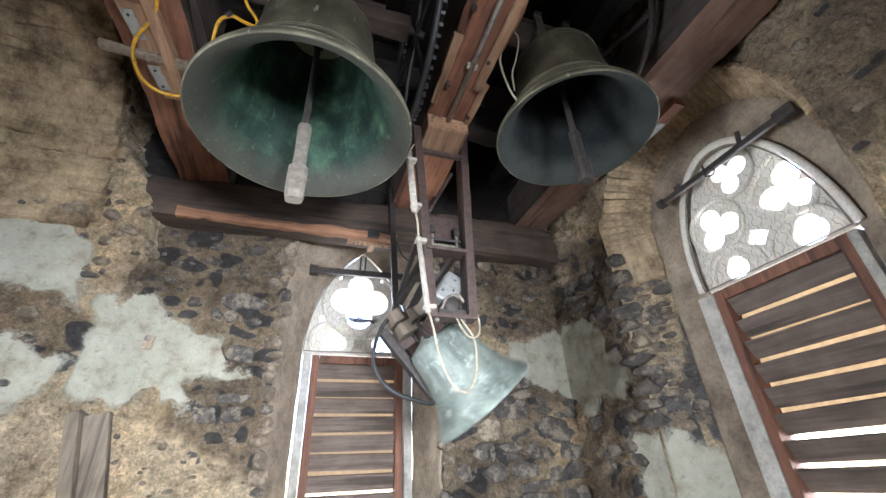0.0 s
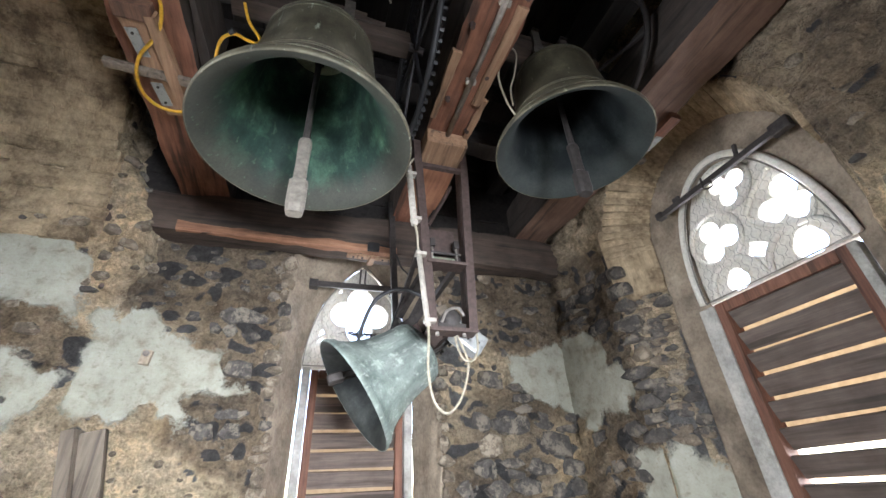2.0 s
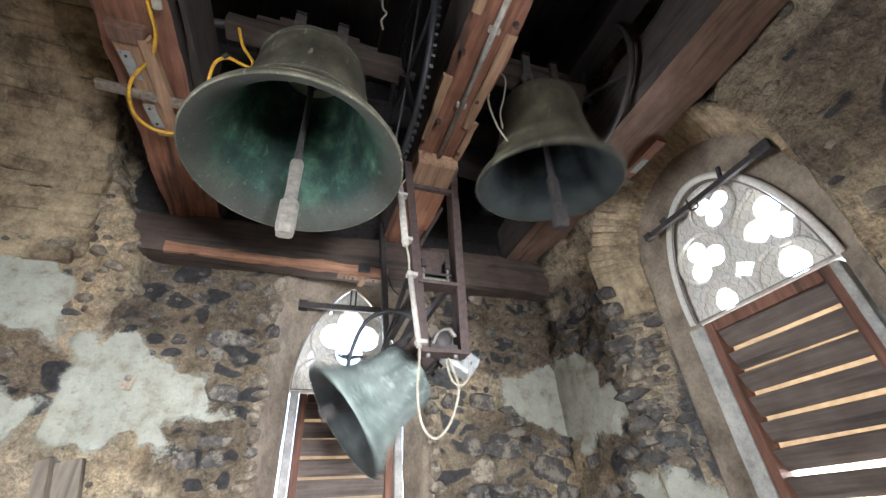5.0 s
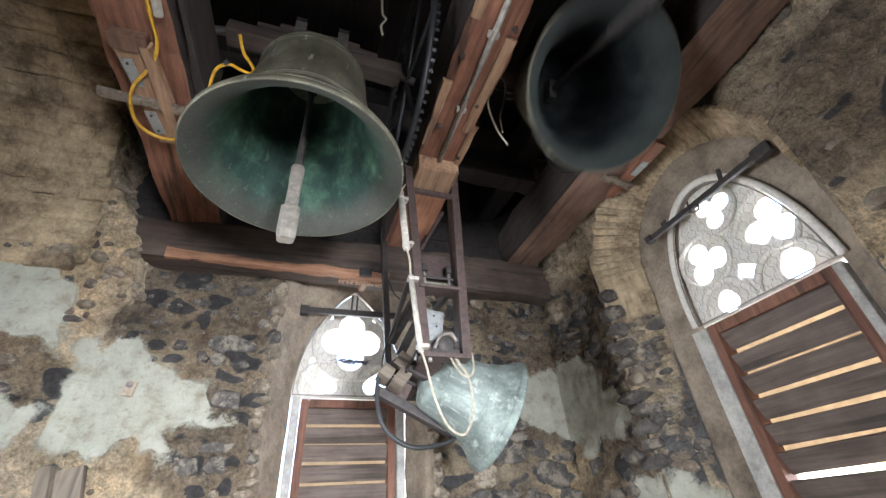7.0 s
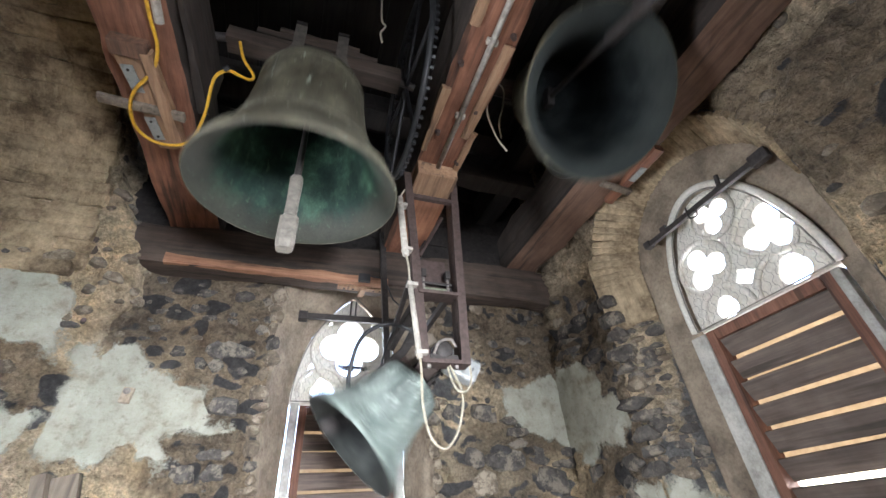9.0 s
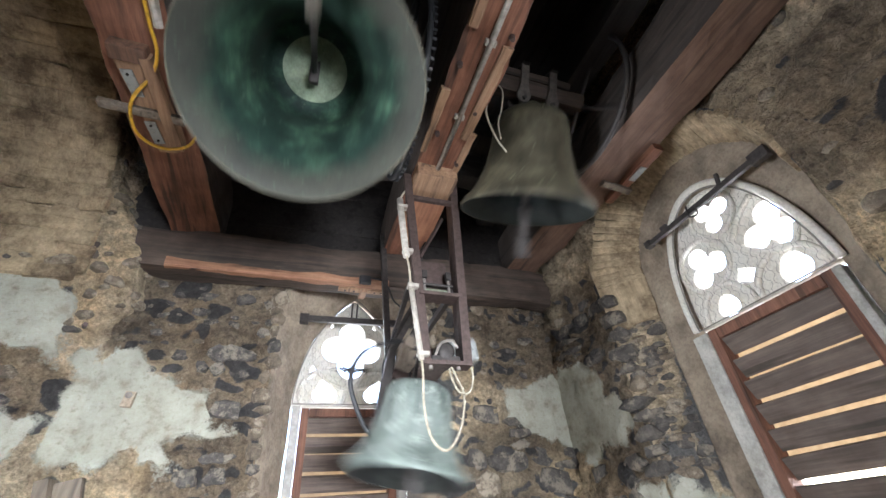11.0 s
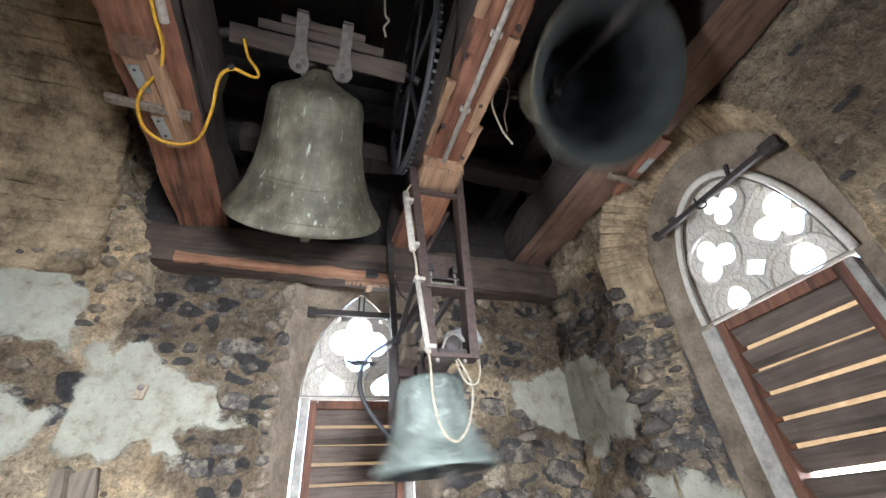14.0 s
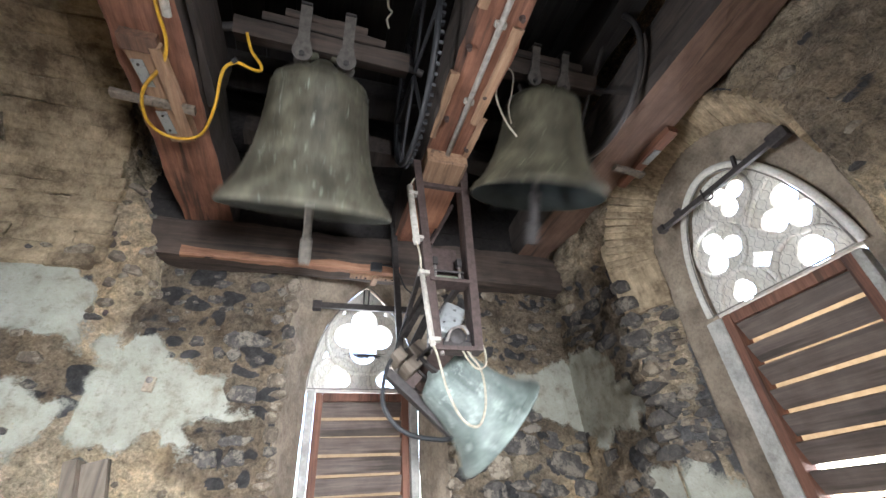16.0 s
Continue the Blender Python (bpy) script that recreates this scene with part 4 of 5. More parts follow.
def headstock_parts(bell, A, top, half, thick, mat, R, lift=0.0, steps=()):
    """Headstock with gudgeons, hanging straps that end in round plates, and packing planks on top; steps: half length and height of each plank."""
    k = R / 0.5
    bm = hewn((-half, 0, lift), (half, 0, lift), thick, thick, 7, 0.004, 0.01, 24)
    bm.transform(A)
    part("headstock", bm, mat, bell, "oak headstock")
    z = lift + thick / 2
    for n, (reach, high) in enumerate(steps):
        bm = hewn((-reach, 0, z + high / 2 + 0.002), (reach * 0.96, 0, z + high / 2 + 0.002), thick * 0.86, high, 11 + n, 0.004, 0.012, 20)
        bm.transform(A)
        part("packing_plank", bm, mat, bell)
        z += high + 0.002
    for s in (-1, 1):
        bm = tube([(s * half, 0, lift), (s * (half + 0.1), 0, lift * 0.3)], 0.025, 12)
        bm.transform(A)
        part("gudgeon", bm, IRON, bell)
        line = smooth_line([(s * 0.03, 0.0, top - 0.01), (s * 0.09 * k, 0, top + 0.04), (s * 0.10 * k, 0, top + 0.09), (s * 0.04, 0, top + 0.12)], 6)
        bm = tube(line, 0.026 * k, 8)
        bm.transform(A)
        part("crown_loop", bm, BRONZE, bell, smooth=True)
        x = s * 0.125 * k
        for y in (-1, 1):
            yy = y * (thick / 2 + 0.012)
            # strap with a rounded lower end
            bm = bmesh.new()
            w, low = 0.058 * k, lift - thick / 2 - 0.025 * k
            ring = [(-w * 0.55, z + 0.03), (-w * 0.55, lift)] + [(-w * math.cos(a * math.pi / 12), low - w * math.sin(a * math.pi / 12)) for a in range(13)] + [(w * 0.55, lift), (w * 0.55, z + 0.03)]
            vs = [[bm.verts.new((x + u, yy + d, h)) for u, h in ring] for d in (-0.008, 0.008)]
            bm.faces.new(vs[0])
            bm.faces.new(vs[1][::-1])
            for i in range(len(ring)):
                j = (i + 1) % len(ring)
                bm.faces.new((vs[0][i], vs[0][j], vs[1][j], vs[1][i]))
            bm.transform(A)
            part("strap", bm, IRON if k < 0.8 else STRAP, bell, "iron strap with a round lower plate")
            bm = tube([(x, yy, low - 0.02), (x, yy + y * 0.022, low - 0.02)], 0.017 * k, 6)
            bm.transform(A)
            part("bolt", bm, IRON, bell)
        bm = box((x, 0, z + 0.035), (0.06 * k, thick + 0.07, 0.014), None, 0.002)
        bm.transform(A)
        part("strap_bridge", bm, IRON, bell)


def clapper_parts(bell, pivot_z, length, ball, mat, A):
    cl = new("clapper")
    cl.parent = bell
    cl.location = (0, 0, pivot_z)
    bm = bmesh.new()
    w = ball
    prof = [(-0.60 * length, 0.42), (-0.62 * length, 0.55), (-0.75 * length, 0.48), (-0.83 * length, 0.50), (-0.845 * length, 0.72), (-0.97 * length, 0.72), (-length, 0.6)]
    shaft = bmesh.new()
    add_tube(shaft, [(0, 0, 0), (0, 0, -0.3 * length), (0, 0, -0.62 * length)], [w * 0.3, w * 0.28, w * 0.33], 8)
    shaft.transform(A)
    part("clapper_shaft", shaft, IRON, cl, "dark iron shaft")
    rows = []
    for z, f in prof:
        rows.append([bm.verts.new((sx * w * f, sy * w * f * 0.8, z)) for sx, sy in ((-1, -0.6), (-0.6, -1), (0.6, -1), (1, -0.6), (1, 0.6), (0.6, 1), (-0.6, 1), (-1, 0.6))])
    for P, Q in zip(rows, rows[1:]):
        for k in range(8):
            bm.faces.new((P[k], P[(k + 1) % 8], Q[(k + 1) % 8], Q[k]))
    bm.faces.new(rows[0])
    bm.faces.new(rows[-1])
    bm.transform(A)
    part("clapper_ball", bm, mat, cl, "worn forged striking end")
    bm = bmesh.new()
    add_box(bm, (0, 0, 0.02), (0.05, 0.12, 0.06), None, 0.006)
    bm.transform(A)
    part("clapper_joint", bm, IRON, cl)
    return cl


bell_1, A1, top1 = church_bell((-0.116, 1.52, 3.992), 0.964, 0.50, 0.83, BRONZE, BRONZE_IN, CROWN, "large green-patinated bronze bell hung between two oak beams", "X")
headstock_parts(bell_1, A1, top1, 0.50, 0.11, OAK_X, 0.5, 0.04, ((0.36, 0.05), (0.24, 0.045)))
clapper_1 = clapper_parts(bell_1, top1 - 0.14, 1.07, 0.055, FORGED, A1)
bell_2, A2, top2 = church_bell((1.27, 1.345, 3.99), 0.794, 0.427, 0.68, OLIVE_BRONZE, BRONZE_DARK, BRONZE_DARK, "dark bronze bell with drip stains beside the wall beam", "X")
headstock_parts(bell_2, A2, top2, 0.36, 0.11, OAK_X, 0.42, 0.03, ((0.26, 0.05),))
ring = [(0.355, 0.47 * math.cos(a * math.pi / 36), 0.47 * math.sin(a * math.pi / 36)) for a in range(72)]
part("wheel_rim", tube(ring, 0.018, 8, True), IRON, bell_2, "black iron rim of the chain wheel", True)
for a in range(4):
    t = a * math.pi / 2 + 0.4
    part("wheel_spoke", tube([(0.355, 0.0, 0.0), (0.355, 0.46 * math.cos(t), 0.46 * math.sin(t))], 0.014, 6), IRON, bell_2)
clapper_2 = clapper_parts(bell_2, top2 - 0.12, 0.86, 0.055, IRON, A2)
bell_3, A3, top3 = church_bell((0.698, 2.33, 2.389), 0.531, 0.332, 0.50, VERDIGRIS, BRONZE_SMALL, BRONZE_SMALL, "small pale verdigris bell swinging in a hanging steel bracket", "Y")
headstock_parts(bell_3, A3, top3, 0.33, 0.10, RUSTY, 0.33)
clapper_3 = clapper_parts(bell_3, top3 - 0.08, 0.50, 0.05, IRON, A3)


# ---- parts that swing with the small bell ----
bm = box((-0.19, 0.10, -0.085), (0.055, 0.07, 0.53), None, 0.008)
part("side_arm", bm, IRON, bell_3, "black steel arm of the bell drive")
part("arm_bracket", box((-0.1, 0.10, 0.03), (0.16, 0.05, 0.06), None, 0.006), RUSTY, bell_3)
for x, z, w in ((-0.11, 0.09, 0.10), (-0.02, 0.13, 0.09), (-0.12, 0.18, 0.07)):
    part("counterweight", box((x, 0.0, z), (w, 0.16, 0.075), rot("Y", 8), 0.008), GREY_WOOD, bell_3, "greyish wooden packing block")
line = smooth_line([(-0.20, 0.06, -0.34), (-0.27, 0.02, -0.31), (-0.39, -0.02, -0.145), (-0.40, -0.02, 0.0), (-0.33, -0.02, 0.11), (-0.16, 0.0, 0.20), (0.0, 0.0, 0.16)], 8)
part("hose", tube(line, 0.013, 8), RUBBER, bell_3, "black rubber hose", True)
bm = bmesh.new()
add_box(bm, (0.125, -0.29, 0.085), (0.19, 0.09, 0.125), rot("Y", -20), 0.02)
part("cover", bm, GALV, bell_3, "pale grey sheet metal cover")
for dx, dz in ((-0.05, 0.02), (0.05, 0.02), (0.0, -0.02)):
    part("rivet", tube([(0.125 + dx, -0.333, 0.085 + dz), (0.125 + dx, -0.341, 0.085 + dz)], 0.006, 8), IRON, bell_3)
part("cover_arm", box((0.05, -0.27, 0.035), (0.14, 0.03, 0.03), rot("Y", -35), 0.004), RUSTY, bell_3)

# ---- hanging steel bracket ----
bracket = thing("hanging_bracket", (0.7, 1.9, 2.33), "brown painted steel bracket hanging from an oak beam", "bracket")


def world_part(name, bm, mat, parent, label="", smooth=False):
    bm.transform(Matrix.Translation(-parent.location))
    return part(name, bm, mat, parent, label, smooth)


def bar(p, q, w, d):
    """A rolled bar from p to q, w wide and d deep."""
    p, q = Vector(p), Vector(q)
    m = Matrix.Translation((p + q) / 2) @ (q - p).to_track_quat("Z", "X").to_matrix().to_4x4()
    bm = bmesh.new()
    add_box(bm, (0, 0, 0), (w, d, (q - p).length), None, 0.003)
    bm.transform(m)
    return bm


for x0, x1 in ((0.53, 0.597), (0.853, 0.815)):
    world_part("rail", bar((x0, 1.9, 3.62), (x1, 1.9, 2.33), 0.05, 0.032), RUSTY, bracket)
    world_part("rail", bar((x0 + (0.02 if x0 < 0.7 else -0.02), 1.955, 3.62), (x1 + (0.02 if x0 < 0.7 else -0.02), 1.955, 2.36), 0.008, 0.07), RUSTY, bracket)
world_part("cross_plate", box((0.705, 1.915, 2.325), (0.26, 0.09, 0.022), None, 0.004), RUSTY, bracket)
world_part("cross_plate", box((0.69, 1.92, 2.715), (0.235, 0.10, 0.02), None, 0.004), RUSTY, bracket)
world_part("cross_plate", box((0.69, 1.9, 3.42), (0.30, 0.03, 0.03), None, 0.004), RUSTY, bracket)
world_part("back_plate", box((0.692, 1.985, 2.86), (0.17, 0.012, 0.26), None, 0.003), RUSTY, bracket)
world_part("tie_rod", tube([(0.60, 1.93, 2.80), (0.79, 1.93, 2.80)], 0.009, 8), IRON, bracket)
world_part("green_plate", box((0.695, 1.945, 2.745), (0.16, 0.02, 0.06), None, 0.002), plain("olive_paint", (0.22, 0.25, 0.17), 0.6), bracket)
for x in (0.62, 0.765):
    world_part("lug", box((x, 1.93, 2.86), (0.03, 0.04, 0.05), None, 0.004), IRON, bracket)
    world_part("bolt", tube([(x, 1.93, 2.735), (x, 1.93, 2.84)], 0.008, 6), STEEL, bracket)
    world_part("bolt", tube([(x, 1.9, 2.295), (x, 1.9, 2.35)], 0.011, 6), STEEL, bracket)
world_part("brace", bar((0.60, 1.93, 2.98), (0.83, 2.1, 3.45), 0.02, 0.02), RUSTY, bracket)
bm = lathe([(0.0, -0.04), (0.05, -0.04), (0.05, 0.03), (0.035, 0.04), (0.0, 0.04)], 20)
bm.transform(Matrix.Translation((0.698, 1.915, 2.389)) @ rot("X", 90))
world_part("bearing", bm, IRON, bracket, "greasy black bearing", True)
world_part("bearing_foot", box((0.698, 1.915, 2.348), (0.15, 0.07, 0.03), None, 0.006), IRON, bracket)
world_part("clip", tube(smooth_line([(0.64, 1.88, 2.36), (0.67, 1.87, 2.42), (0.73, 1.87, 2.44), (0.76, 1.87, 2.40)], 5), 0.008, 6), STEEL, bracket)

rear = thing("hanging_bracket", (0.7, 2.75, 2.39), "black iron bracket hanging beside the wall beam", "bracket")
for x0, x1 in ((0.54, 0.60), (0.86, 0.80)):
    world_part("rail", bar((x0, 2.75, 3.75), (x1, 2.75, 2.36), 0.045, 0.04), IRON, rear)
world_part("cross_plate", box((0.70, 2.75, 2.355), (0.25, 0.09, 0.025), None, 0.004), IRON, rear)
world_part("bearing", box((0.698, 2.75, 2.40), (0.11, 0.07, 0.09), None, 0.02), IRON, rear)
world_part("brace", bar((0.60, 2.72, 2.72), (0.80, 2.3, 3.10), 0.05, 0.05), IRON, rear)
world_part("brace", bar((0.66, 2.70, 2.62), (0.85, 2.72, 3.0), 0.06, 0.03), IRON, rear)
world_part("stay", bar((0.60, 1.96, 3.0), (0.60, 2.73, 2.75), 0.03, 0.03), IRON, rear)
world_part("stay", bar((0.80, 1.96, 2.78), (0.80, 2.73, 2.78), 0.04, 0.03), IRON, rear)

# cream cable that sways below its conduit
cable_loop = thing("cable_loop", (0.565, 1.87, 2.34), "cream cable hanging in a loop below the conduit", "cable")
line = smooth_line([(0.0, 0.01, 0.02), (0.005, -0.02, -0.08), (0.015, -0.03, -0.24), (0.055, -0.03, -0.37), (0.125, -0.03, -0.41), (0.19, -0.02, -0.32), (0.22, 0.0, -0.17), (0.19, 0.02, -0.07), (0.16, 0.02, -0.02)], 8)
part("loop", tube(line, 0.0062, 8), CREAM, cable_loop, smooth=True)

part("lead", tube(smooth_line([(0.27, 0.03, 0.02), (0.275, 0.02, -0.07), (0.245, 0.0, -0.14), (0.195, -0.01, -0.15), (0.165, 0.0, -0.10), (0.15, 0.02, -0.03)], 8), 0.0058, 8), CREAM, cable_loop, smooth=True)

# conduits
conduit = thing("conduit", (0.5, 1.88, 2.34), "cream plastic conduit clipped to the steel bracket", "conduit")
world_part("pipe", tube([(0.47, 1.87, 3.36), (0.503, 1.87, 2.93)], 0.020, 10), CONDUIT, conduit, smooth=True)
world_part("pipe", tube([(0.522, 1.87, 2.76), (0.565, 1.87, 2.33)], 0.015, 10), CONDUIT, conduit, smooth=True)
world_part("wire", tube(smooth_line([(0.503, 1.87, 2.94), (0.515, 1.86, 2.85), (0.522, 1.87, 2.75)], 5), 0.006, 6), CREAM, conduit)
for x, z in ((0.50, 2.97), (0.523, 2.74), (0.563, 2.36), (0.475, 3.3)):
    world_part("clip", box((x + 0.012, 1.872, z), (0.06, 0.045, 0.022), None, 0.005), CONDUIT, conduit)
conduit = thing("conduit", (0.70, 0.6, 3.57), "pale plastic conduit along the underside of a beam", "conduit")
world_part("pipe", tube([(0.70, -0.6, 3.578), (0.70, 1.82, 3.578)], 0.016, 10), CONDUIT, conduit, smooth=True)
for y in (0.2, 0.9, 1.35, 1.78):
    world_part("clip", box((0.70, y, 3.585), (0.06, 0.03, 0.03), None, 0.006), CONDUIT, conduit)
world_part("wire", tube(smooth_line([(0.70, 1.82, 3.577), (0.68, 1.9, 3.55), (0.60, 1.93, 3.54), (0.52, 1.90, 3.47), (0.47, 1.87, 3.36)], 6), 0.006, 6), CREAM, conduit)

# splice piece under the middle beam
wedge = thing("splice_block", (0.70, 2.2, 3.58), "raw sawn oak block wedged under a beam", "timber block")
bm = box((0.70, 1.87, 3.56), (0.27, 0.22, 0.12), None, 0.012)
world_part("block", bm, SOFTWOOD, wedge, "freshly split timber end")
bm = bmesh.new()
vs = [bm.verts.new(v) for v in ((0.565, 1.99, 3.585), (0.845, 1.99, 3.585), (0.86, 2.52, 3.585), (0.66, 2.52, 3.585), (0.565, 1.99, 3.545), (0.845, 1.99, 3.545), (0.86, 2.52, 3.56), (0.68, 2.52, 3.56))]
for q in ((0, 1, 2, 3), (4, 5, 6, 7), (0, 1, 5, 4), (1, 2, 6, 5), (2, 3, 7, 6), (3, 0, 4, 7)):
    bm.faces.new([vs[i] for i in q])
world_part("tapered_board", bm, wood_material("orange_board", (0.22, 0.09, 0.05), (0.36, 0.16, 0.085), (0.45, 0.22, 0.12), "Y", dust=0.1), wedge)
world_part("screw", tube([(0.60, 2.06, 3.53), (0.60, 2.06, 3.55)], 0.012, 6), STEEL, wedge)


# splinters, nail heads and cleft laths on the beams
def beam_clutter():
    rng = random.Random(11)
    for y in (0.15, 0.4, 0.62, 0.85, 1.05, 1.3, 1.5, 1.7):
        bm = bmesh.new()
        x = rng.choice((0.61, 0.79)) + rng.uniform(-0.02, 0.02)
        add_tube(bm, [(x, y, 3.572), (x, y, 3.60)], [0.012, 0.017], 10)
        tagged(part("bolt_head", bm, RUSTY), "rusty bolt head in the underside of a beam", "bolt", "bolt heads in the beams")
    for y0, x, ln, w in ((0.35, 0.58, 0.5, 0.05), (0.9, 0.80, 0.6, 0.06), (1.2, 0.57, 0.45, 0.045), (1.45, 0.83, 0.35, 0.05)):
        bm = hewn((x, y0, 3.595), (x + rng.uniform(-0.02, 0.02), y0 + ln, 3.59), w, 0.03, rng.random() * 9, 0.006, 0.02, 20)
        tagged(part("split_lath", bm, SOFTWOOD), "splintered pale strip of a hewn beam", "lath", "splintered strips")


beam_clutter()

# ---- timber bracket under the beam beside the large bell ----
tb = thing("timber_bracket", (-0.93, 1.7, 3.58), "reddish timber bracket with galvanised plates under a beam", "bracket")
world_part("strut", hewn((-0.955, 1.38, 3.575), (-0.86, 2.0, 3.575), 0.11, 0.05, 3, 0.004, 0.01, 20), SOFTWOOD, tb)
world_part("cross_plank", hewn((-1.13, 1.72, 3.55), (-0.74, 1.73, 3.535), 0.055, 0.03, 5, 0.003, 0.008, 20), GREY_WOOD, tb)
world_part("batten", hewn((-0.86, 1.40, 3.56), (-0.80, 1.95, 3.555), 0.05, 0.06, 6, 0.003, 0.01, 20), SOFTWOOD, tb)
for x, y in ((-0.945, 1.56), (-0.905, 1.86)):
    world_part("steel_plate", box((x, y, 3.545), (0.055, 0.15, 0.006), rot("Z", -9), 0.002), GALV, tb)
    for d in (-0.05, 0.05):
        world_part("screw", tube([(x + 0.008 * d / 0.05, y + d, 3.536), (x + 0.008 * d / 0.05, y + d, 3.545)], 0.007, 6), IRON, tb)
world_part("dark_block", box((-0.93, 1.40, 3.57), (0.16, 0.08, 0.07), None, 0.01), OAK, tb)
cable = thing("yellow_cable", (-0.8, 1.6, 3.56), "bright yellow cable looped from beam to headstock", "cable")
line = smooth_line([(-0.81, 1.05, 3.56), (-0.812, 1.22, 3.56), (-0.806, 1.36, 3.556), (-0.845, 1.484, 3.54), (-0.937, 1.605, 3.52), (-0.977, 1.709, 3.51), (-0.975, 1.83, 3.50), (-0.917, 1.907, 3.50), (-0.821, 1.917, 3.50), (-0.72, 1.86, 3.51), (-0.638, 1.677, 3.53), (-0.603, 1.529, 3.58), (-0.576, 1.47, 3.61), (-0.524, 1.447, 3.63), (-0.477, 1.477, 3.65), (-0.434, 1.507, 3.68), (-0.429, 1.498, 3.72), (-0.485, 1.463, 3.78), (-0.518, 1.416, 3.86)], 6)
world_part("sheath", tube(line, 0.0085, 8), YELLOW, cable, smooth=True)
world_part("tie", tube([(-0.545, 1.44, 3.62), (-0.525, 1.425, 3.625)], 0.013, 8), RUBBER, cable)
feed = thing("conduit", (-0.78, 0.6, 3.57), "grey plastic conduit under the beam", "conduit")
world_part("pipe", tube([(-0.78, -0.4, 3.575), (-0.78, 1.2, 3.575)], 0.014, 10), CONDUIT, feed, smooth=True)
world_part("gland", tube([(-0.78, 1.10, 3.572), (-0.78, 1.24, 3.568)], 0.02, 10), CONDUIT, feed)

# bracket under the beam by the east wall
tb = thing("timber_bracket", (2.0, 1.5, 3.58), "timber cleat with a galvanised plate under a beam", "bracket")
world_part("strut", hewn((2.02, 1.22, 3.575), (2.03, 1.75, 3.575), 0.07, 0.05, 8, 0.004, 0.01, 16), RED_OAK, tb)
world_part("cross_plank", hewn((1.84, 1.58, 3.55), (2.09, 1.60, 3.545), 0.05, 0.03, 9, 0.003, 0.006, 12), GREY_WOOD, tb)
world_part("steel_plate", box((2.03, 1.44, 3.545), (0.05, 0.13, 0.006), None, 0.002), GALV, tb)

# thin wires at the second bell
w2 = thing("bell_wire", (0.9, 1.3, 3.5), "thin pale wires hanging beside a bell", "wire")
world_part("strand", tube(smooth_line([(0.93, 1.3, 3.95), (0.90, 1.3, 3.80), (0.852, 1.3, 3.62), (0.878, 1.3, 3.41), (0.925, 1.3, 3.30)], 6), 0.006, 6), CREAM, w2)
world_part("strand", tube(smooth_line([(0.86, 1.3, 3.98), (1.0, 1.3, 3.92), (0.965, 1.3, 3.70), (0.917, 1.3, 3.54), (0.91, 1.3, 3.40)], 6), 0.005, 6), CREAM, w2)

# drive wheel rim beside the large bell, and the dark frame above
wheel = thing("chain_wheel", (0.43, 1.52, 3.99), "black iron chain wheel beside the large bell", "wheel")
ring = [(0, 0.57 * math.cos(a * math.pi / 36), 0.57 * math.sin(a * math.pi / 36)) for a in range(72)]
part("rim", tube(ring, 0.018, 6, True), RUBBER, wheel, smooth=True)
bm = bmesh.new()
for a in range(72):
    t = a * math.pi / 36
    add_box(bm, (0.022, 0.575 * math.cos(t), 0.575 * math.sin(t)), (0.02, 0.03, 0.016), rot("X", math.degrees(t)))
tagged(part("chain", bm, RUBBER, wheel, "oily roller chain"), kind="stuff")
for a in range(6):
    t = a * math.pi / 3 + 0.3
    part("spoke", tube([(0, 0.03 * math.cos(t), 0.03 * math.sin(t)), (0, 0.56 * math.cos(t), 0.56 * math.sin(t))], 0.012, 6), RUBBER, wheel)


def upper_timber(p, q, w, h, seed, mat=None):
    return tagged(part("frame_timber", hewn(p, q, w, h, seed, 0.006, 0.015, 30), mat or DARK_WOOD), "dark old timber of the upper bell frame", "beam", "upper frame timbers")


upper_timber((0.34, 1.95, 3.62), (0.34, 1.95, 5.22), 0.12, 0.12, 21, OAK)
upper_timber((-0.62, 2.25, 4.02), (0.55, 2.25, 4.02), 0.14, 0.16, 22, SHADED_OAK)
upper_timber((-0.60, 0.75, 4.05), (0.55, 0.75, 4.05), 0.16, 0.16, 23)
upper_timber((0.87, 2.2, 4.05), (1.70, 2.2, 4.05), 0.16, 0.16, 24)
upper_timber((1.66, -1.5, 4.3), (1.60, 2.95, 4.3), 0.18, 0.3, 25)
upper_timber((-0.95, -1.5, 4.25), (-0.95, 2.95, 4.25), 0.22, 0.4, 26)
upper_timber((X_W, 2.2, 4.6), (X_E, 2.2, 4.6), 0.2, 0.22, 27)
upper_timber((X_W, 0.6, 4.6), (X_E, 0.6, 4.6), 0.2, 0.22, 28)
# added dark plank: gives the left bell beam's right flank its shade
upper_timber((-0.83, -1.5, 3.83), (-0.685, 1.78, 3.83), 0.05, 0.36, 29, SHADED_OAK)
cord = thing("cord", (0.21, 1.2, 3.9), "pale knotted cord hanging from the loft", "cord")
world_part("strand", tube(smooth_line([(0.20, 1.2, 5.2), (0.20, 1.2, 4.4), (0.205, 1.2, 4.1), (0.225, 1.19, 4.02), (0.20, 1.2, 3.95), (0.21, 1.2, 3.86)], 6), 0.006, 6), CREAM, cord)

